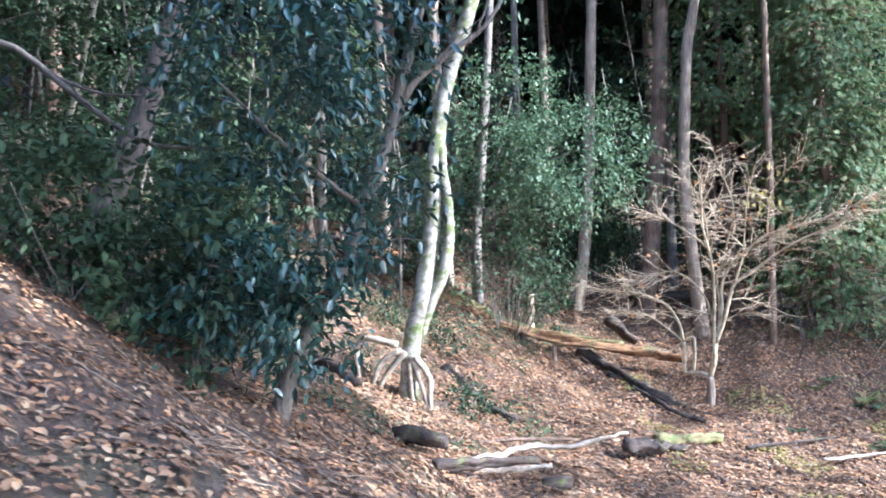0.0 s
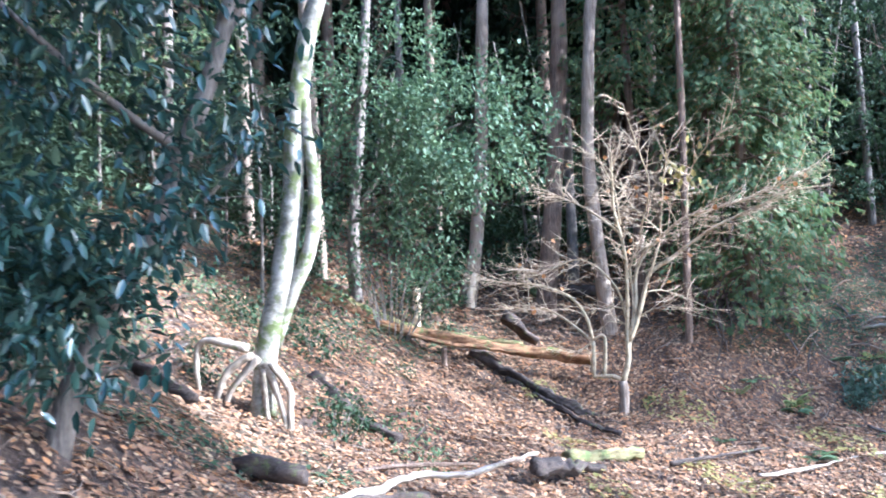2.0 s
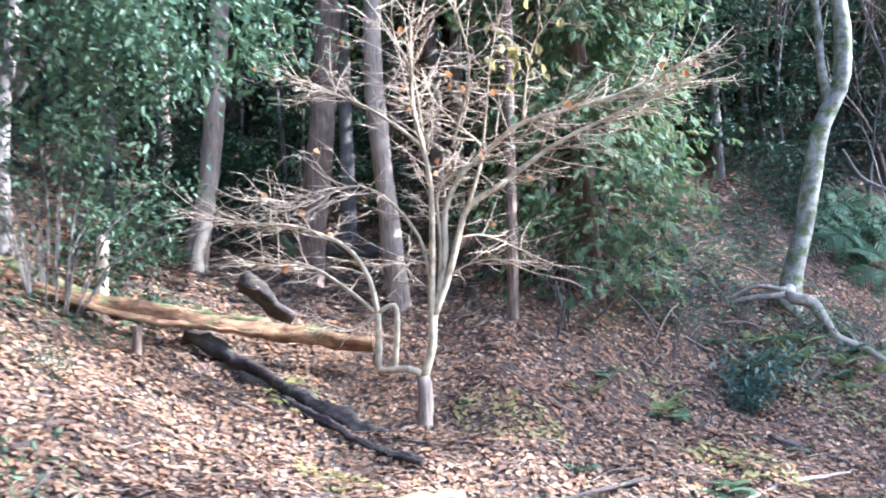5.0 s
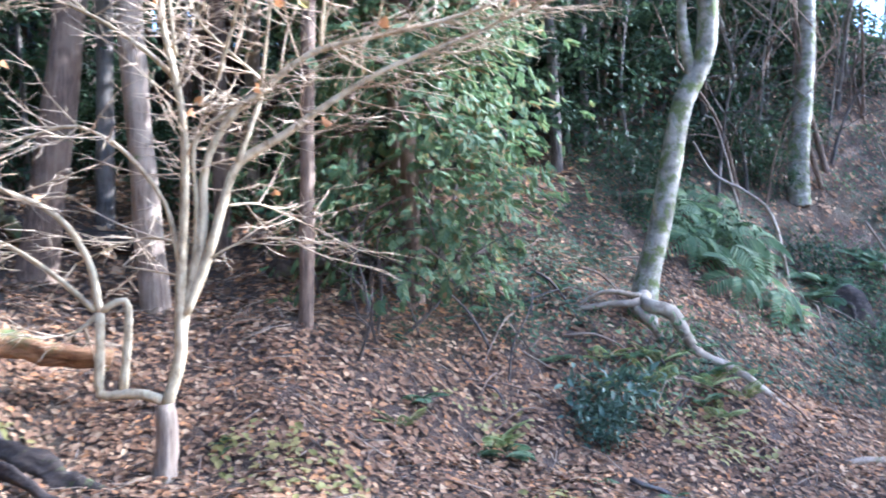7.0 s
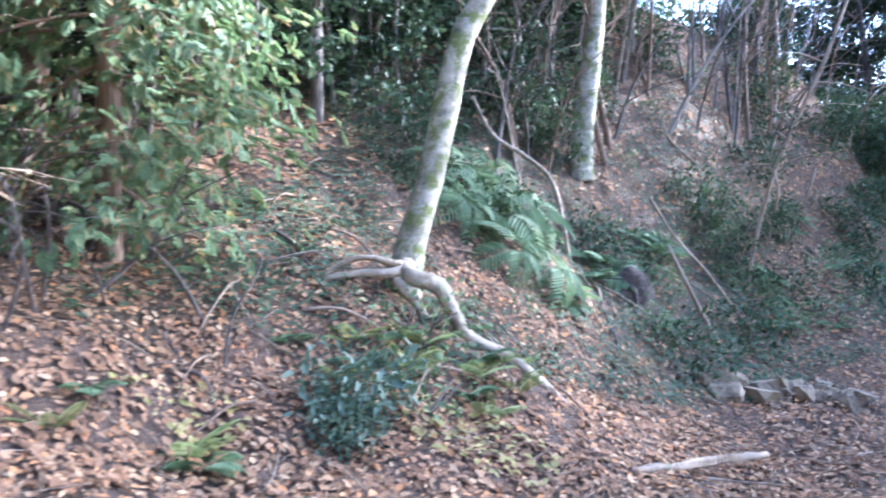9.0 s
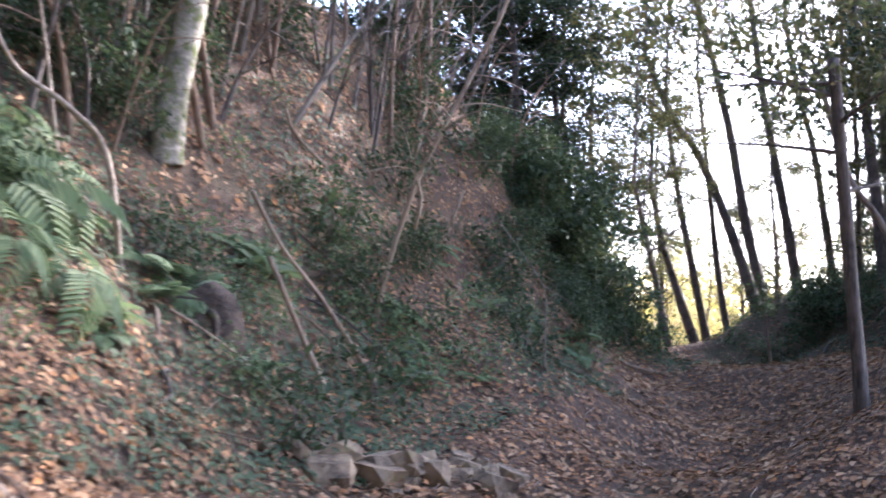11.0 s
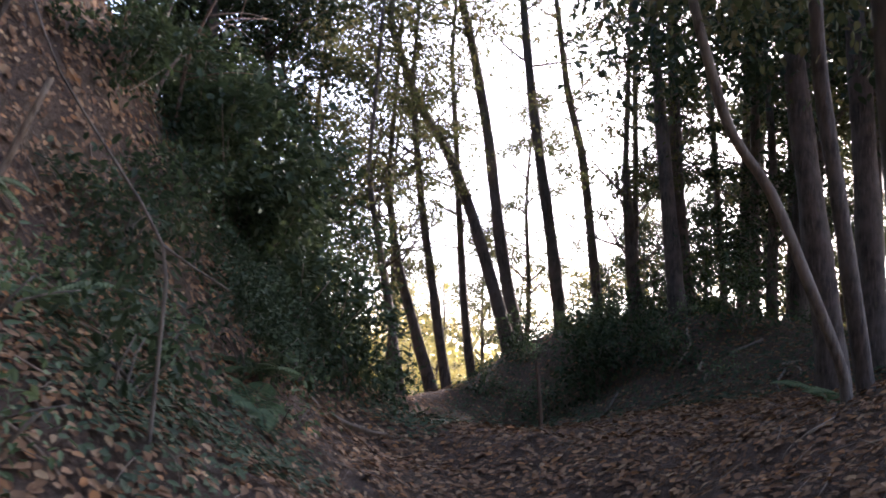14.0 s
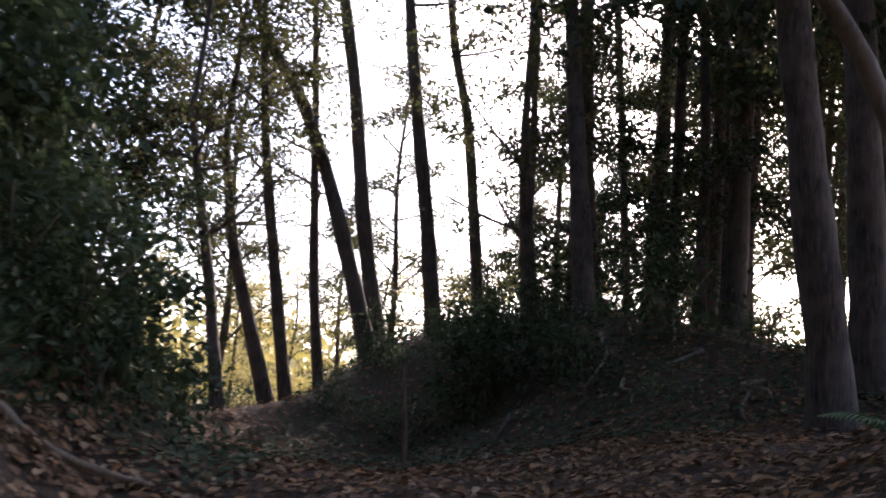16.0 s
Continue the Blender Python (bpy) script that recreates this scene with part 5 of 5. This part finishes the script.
    for src, spots2 in ((a, ((18.2, 17.0, 1.05), (21.6, 16.2, 1.0), (22.6, 17.6, 1.0), (14.5, 19.0, 0.8), (23.0, 9.9, 0.8), (25.5, 11.0, 0.65), (28.3, 10.4, 0.6), (27.4, 6.2, 0.7), (30.2, 12.2, 0.5), (29.2, 4.6, 0.7), (23.8, 18.6, 1.1), (20.6, 18.2, 1.1))),
                        # mostly unseen copies near x 22, y 5 to 9, sized for shade
                        (b, ((28, 13.6, 0.7), (29.5, 11, 0.85), (28, 8.6, 1.0), (26.3, 7.2, 1.05), (31, 14.8, 0.6), (24.4, 6.4, 1.05), (22.3, 6.7, 1.28), (25.4, 9.0, 1.0), (21.8, 8.4, 1.08), (26, 5, 1.1), (20.9, 5.2, 0.95), (29.5, 8.0, 1.0), (20.5, 7.2, 1.2), (31.5, 9, 1.0), (30.5, 6.0, 1.1), (33, 11.5, 0.75), (19.0, 7.4, 1.1), (22.9, 9.6, 1.28), (27.5, 16, 0.75), (24.0, 17.0, 0.9), (34, 7.5, 1.0), (36, 10, 0.8), (24.2, 3.6, 1.1))),
                        (c, ((34, 12.6, 1.0), (36, 14.6, 1.1), (35.5, 16.6, 1.0), (39, 13, 1.2), (33.5, 10.4, 0.9), (37, 11.5, 1.2), (32, 17, 0.8), (36, 22, 1.0), (38, 18, 0.9), (31, 21, 0.8), (40, 25, 1.1), (44, 20, 1.0), (42, 16.5, 0.8), (46, 24, 1.0), (50, 29, 1.0), (48, 19, 0.8), (37, 26, 1.0), (44, 28, 1.1), (52, 22, 1.0), (34, 24, 0.9))),
                        (d, ((9.4, 4.0, 0.95), (7.4, 0.1, 0.92)))):
        for x, y, s in spots2:
            o = copy_thing(src, pose(x, y, ground_at(x, y), 0, 0, rng.uniform(0, 360)))
            o.scale = (s,) * 3
    # slim dark trunks behind the mound
    p0 = thing("slim_tree", (24, 10, ground_at(24, 10)), "slim straight dark trunk of the surrounding wood", "tree", "slim trunks of the wood")
    part("trunk", tube(Build(), curve([(0, 0, -0.3), (0.05, 0, 3), (-0.05, 0.05, 8)], 0.4), 0.08, 0.05, 8, 0.06), BARK_DARK, p0)
    r = np.random.default_rng(144)
    for k in range(6):
        s = np.array([0.0, 0.0, 3.6 + 0.8 * k])
        w = np.array([math.cos(2.4 * k), math.sin(2.4 * k), 0.55]) * (1.0 - 0.06 * k)
        part("limb", tube(Build(), curve([s, s + w * 0.5, s + w + (0, 0, 0.15)], 0.15), 0.022, 0.006, 6, 0.1), BARK_DARK, p0)
    part("crown", tufts(1500, (0, 0, 6.8), (1.1, 1.1, 1.8), 40, 0.16, 0.06, r), LEAF_DARK, p0)
    # unseen trunks added south of the track to cast streak shadows
    for x, y in ((9.5, 8.2), (10.5, 7.2), (12.0, 8.6), (11.4, 6.4)):
        copy_thing(p0, pose(x, y, ground_at(x, y), 1, 1.5, 40 * x))
    for i in range(28):
        x, y = rng.uniform(23.2, 31), rng.uniform(4.5, 12.2)
        turn = pose(x, y, ground_at(x, y), rng.normal(0, 2), rng.normal(0, 2), rng.uniform(0, 360))
        thick = rng.uniform(0.6, 1.3)
        if i % 3:
            copy_thing(p0, turn).scale = (thick, thick, 1)


east_trees()


def understory():
    """Thin-stemmed saplings with flat leaf layers in the shade, and bare brush over the bank."""
    def sapling(h, seed, mat):
        r = np.random.default_rng(seed)
        t = thing("understory_sapling", (0, 0, 0), "thin-stemmed evergreen sapling with layered dark leaves in the shade", "sapling", "understory saplings")
        line = curve([(0, 0, -0.2), (r.normal(0, 0.1), r.normal(0, 0.1), h * 0.4), (r.normal(0, 0.15), r.normal(0, 0.15), h)], 0.2)
        part("stem", tube(Build(), line, 0.024, 0.008, 6, 0.06), BARK_GREY, t)
        crown = Build()
        for k in range(11):
            s0 = line[int((0.22 + 0.07 * k) * (len(line) - 1))]
            a, reach = 2.4 * k, r.uniform(0.35, 0.8)
            e = s0 + np.array([math.cos(a) * reach, math.sin(a) * reach, reach * 0.25])
            if k % 2:
                part("twig", tube(Build(), curve([s0, (s0 + e) / 2 + (0, 0, 0.05), e], 0.2), 0.008, 0.003, 4), BARK_GREY, t)
            tufts(90, (s0 + e * 2) / 3, (0.32, 0.32, 0.12), 5, 0.1, 0.075, r, crown)
        part("foliage", crown, mat, t)
        return t

    def brush(h, seed, mat):
        r = np.random.default_rng(seed)
        t = thing("brush_stem", (0, 0, 0), "leaning bare brown brush stem on the bank", "bare shrub", "bare brush on the bank")
        line = curve([(0, 0, -0.15), (0.12, -0.1, h * 0.35), (0.1, -0.35, h * 0.7), (0.3, -0.75, h * 0.95)], 0.12)
        part("stem", tube(Build(), line, 0.02, 0.004, 6, 0.1), mat, t)
        for k in range(6):
            s0 = line[int((0.25 + 0.12 * k) * (len(line) - 1))]
            w = unit(1, r)[0] * np.array([0.5, 0.5, 0.3]) + np.array([0, -0.15, 0.2 - 0.05 * k])
            part("twig", tube(Build(), curve([s0, s0 + w * 0.5 + (0, 0, 0.04), s0 + w], 0.1), 0.007, 0.002, 4), mat, t)
        return t

    r = np.random.default_rng(181)
    kinds = [sapling(2.8, 182, LEAF_SHRUB), sapling(3.6, 183, LEAF_DARK), sapling(2.2, 184, LEAF_SHRUB)]
    brushes = [brush(1.6, 185, BARK_CEDAR), brush(2.2, 186, BARK_GREY), brush(1.3, 187, BARK_DARK)]
    for k, (x, y) in zip(range(3), ((7.1, 16.0), (8.0, 17.2), (9.2, 16.2))):
        kinds[k].location = (x, y, ground_at(x, y))
    for k, (x, y) in zip(range(3), ((10.6, 15.7), (12.0, 15.6), (13.2, 15.3))):
        brushes[k].location = (x, y, ground_at(x, y))
    for x0, x1, y0, y1, n in ((6.0, 10.2, 15.4, 19, 30), (-4.5, -0.3, 12, 17.5, 20), (0.8, 4.5, 16.5, 20, 12), (9.8, 14.5, 16.6, 18.4, 13), (-5.5, -2.6, 8.5, 12, 10)):
        for i in range(n):
            x, y = r.uniform(x0, x1), r.uniform(y0, y1)
            o = copy_thing(kinds[i % 3], pose(x, y, ground_at(x, y), r.normal(0, 4), r.normal(0, 4), r.uniform(0, 360)))
            o.scale = (r.uniform(0.8, 1.3),) * 3
    # dark dead twigs under the cypress, added partly to stand for its shade
    for i in range(20):
        x, y = r.uniform(4.5, 6.2), r.uniform(13.1, 14.4)
        o = copy_thing(brushes[2], pose(x, y, ground_at(x, y), r.normal(0, 15), r.normal(0, 15), r.uniform(0, 360)))
        o.scale = (r.uniform(0.4, 0.75),) * 3
    for i in range(70):
        x = r.uniform(9.6, 17.5)
        y = 14.9 + 0.12 * (x - 9.6) * (x < 13.5) + r.uniform(0, 1.9)
        o = copy_thing(brushes[i % 3], pose(x, y, ground_at(x, y), r.normal(0, 8), r.normal(0, 8), r.normal(0, 50)))
        o.scale = (r.uniform(0.8, 1.5),) * 3


understory()
for i in range(22):
    shrub(-2.4 + 0.16 * i + 0.2 * math.sin(4.1 * i), 10.9 + 1.3 * math.sin(2.3 * i), (1, 3, 1, 3)[i % 4], 0.75 + 0.3 * math.sin(3.7 * i), "low leafy green plant on the shaded bank")
scatter_litter("bank_plants", 20000, (-4.5, 2.2, 7.6, 14.2), 0.045, LEAF_SHRUB, "small green plants and ivy on the shaded west bank", 193, lambda x, y, r: (x < 0.9 * np.sin(y) - 0.2 + 0.25 * (y - 9)) & ((np.sin(2.1 * x + 1.3 * y) + np.sin(3.1 * y - 1.9 * x) + r.normal(0, 0.5, len(x))) > 0.1), 0.04)
scatter_litter("bank_plants", 56000, (5.0, 19.5, 12.9, 16.6), 0.045, LEAF_SHRUB, "small creeping green plants and moss on the steep bank", 191, lambda x, y, r: (np.sin(1.7 * x + 1.1 * y) + np.sin(2.9 * y - 1.3 * x) + np.sin(4.3 * x) * 0.5 + 1.2 * np.exp(-((x - 10.5) / 2.2) ** 2) + r.normal(0, 0.5, len(x))) > 0.2, 0.04)
scatter_litter("leaf_litter", 14000, (12.5, 19, 13.6, 16.4), 0.042, LITTER, "brown leaves caught on the steep bank", 194, None, 0.05)
scatter_litter("mound_plants", 15000, (19.2, 25.5, 8.2, 13.8), 0.05, LEAF_SHRUB, "dark low creeping plants covering the mound", 192, None, 0.05)


def hollow_stump():
    """A stump with clasping roots, half sunk into the bank, blackened to stand for the shaded hollow."""
    x, y = 10.25, 14.05
    z = ground_at(x, y)
    place = (x, y, z - 0.1)
    t = thing("hollow_shade_stump", place, "stump with clasping roots in the bank, coloured black for the shaded hollow", "stump")
    part("trunk", tube(Build(), curve([(0, 0.1, 0), (0.02, 0.08, 0.2), (0.0, 0.16, 0.36)], 0.05), 0.17, 0.11, 14, 0.3, 0.3), LOG_DARK, t)
    for a, ln in ((-2.3, 0.2), (-0.8, 0.22)):
        e = (math.cos(a) * ln, math.sin(a) * ln)
        g = ground_at(x + e[0], y + e[1]) - place[2]
        part("root", tube(Build(), curve([(0, 0.05, 0.26), (e[0] * 0.5, e[1] * 0.5, 0.22), (e[0] * 0.75, e[1] * 0.8, 0.12), (*e, g - 0.03)], 0.06), 0.03, 0.012, 8, 0.2), LOG_DARK, t)


hollow_stump()


# ---- the dark wood up the north slope ----
def dark_wood():
    def plantation(h, low, n, radius, seed):
        t = thing("forest_conifer", (0, 0, 0), "tall dark plantation conifer up the slope", "tree", "plantation conifers")
        part("trunk", tube(Build(), curve([(0, 0, -0.3), (0.05, 0, h * 0.4), (0, 0.05, h)], 0.5), 0.12, 0.06, 8, 0.06), BARK_CEDAR, t)
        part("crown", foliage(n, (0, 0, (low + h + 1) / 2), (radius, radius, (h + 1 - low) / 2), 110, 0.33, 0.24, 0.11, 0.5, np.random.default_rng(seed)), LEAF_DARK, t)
        return t

    r = np.random.default_rng(152)
    edge = plantation(12, 5.5, 4200, 1.7, 151)
    edge.location = (-2.0, 18.5, ground_at(-2.0, 18.5))
    deep = plantation(13, 1.2, 7000, 2.0, 153)
    deep.location = (0, 27, ground_at(0, 27))
    n = 0
    while n < 60:
        x, y = r.uniform(-14, 19), r.uniform(16.5, 25)
        if y < 17.2 + 0.25 * max(0, x - 9) or (x > 13 and y < 20):
            continue
        n += 1
        copy_thing(edge, pose(x, y, ground_at(x, y), r.normal(0, 1.2), r.normal(0, 1.2), r.uniform(0, 360)))
    for i in range(90):
        x, y = (r.uniform(-22, 22), r.uniform(25, 38)) if i < 62 else (r.uniform(-20, -6.5), r.uniform(4, 27))
        copy_thing(deep, pose(x, y, ground_at(x, y), r.normal(0, 1.2), r.normal(0, 1.2), r.uniform(0, 360)))
    for i in range(38):
        x, y = (r.uniform(-15, 1), r.uniform(19.5, 26)) if i < 24 else (r.uniform(1, 10), r.uniform(21.5, 26))
        copy_thing(deep, pose(x, y, ground_at(x, y), r.normal(0, 1.2), r.normal(0, 1.2), r.uniform(0, 360)))
    n = 0
    while n < 26:
        x, y = r.uniform(7, 21), r.uniform(18.5, 28)
        if y < 14.5 + 0.75 * (x - 8) or y < 18.5:
            continue
        n += 1
        copy_thing(deep, pose(x, y, ground_at(x, y), r.normal(0, 1.2), r.normal(0, 1.2), r.uniform(0, 360)))
    # the last 14 are unseen, added to block skylight from the west
    for i in range(56):
        x, y = (r.uniform(-30, 26), r.uniform(33, 46)) if i < 42 else (r.uniform(-12, -5.5), r.uniform(-7, 6))
        copy_thing(deep, pose(x, y, ground_at(x, y), r.normal(0, 1.2), r.normal(0, 1.2), r.uniform(0, 360)))
    # conifers added mostly out of view to darken the west bank
    for x, y in ((-4.3, 3.0), (-4.7, 5.6), (-4.1, 0.6), (-5.2, 8.0)):
        copy_thing(deep, pose(x, y, ground_at(x, y), 0, 0, 50 * x))
    for i in range(10):
        x, y = r.uniform(-8, -5), r.uniform(8.5, 17)
        copy_thing(deep, pose(x, y, ground_at(x, y), r.normal(0, 1.2), r.normal(0, 1.2), r.uniform(0, 360)))


dark_wood()


def far_hillside():
    """Sunlit autumn scrub on the hillside past the saddle."""
    r = np.random.default_rng(171)
    n = 16000
    c = np.stack([r.uniform(36, 78, 420), r.uniform(8, 48, 420)], -1)
    i = r.integers(0, 420, n)
    x, y = c[i, 0] + r.normal(0, 0.9, n), c[i, 1] + r.normal(0, 0.9, n)
    z = height(x, y) + np.abs(r.normal(0, 1.3, n))
    b = leaves(Build(), np.stack([x, y, z], -1), unit(n, r), unit(n, r), 0.4 * r.uniform(0.6, 1.3, n), 0.26, 0.1, 0.1)
    ob = new("far_scrub", b.mesh("far_scrub", LEAF_YELLOW))
    tagged(ob, "sunlit yellow-green scrub on the far hillside", "scrub", kind="stuff")


far_hillside()
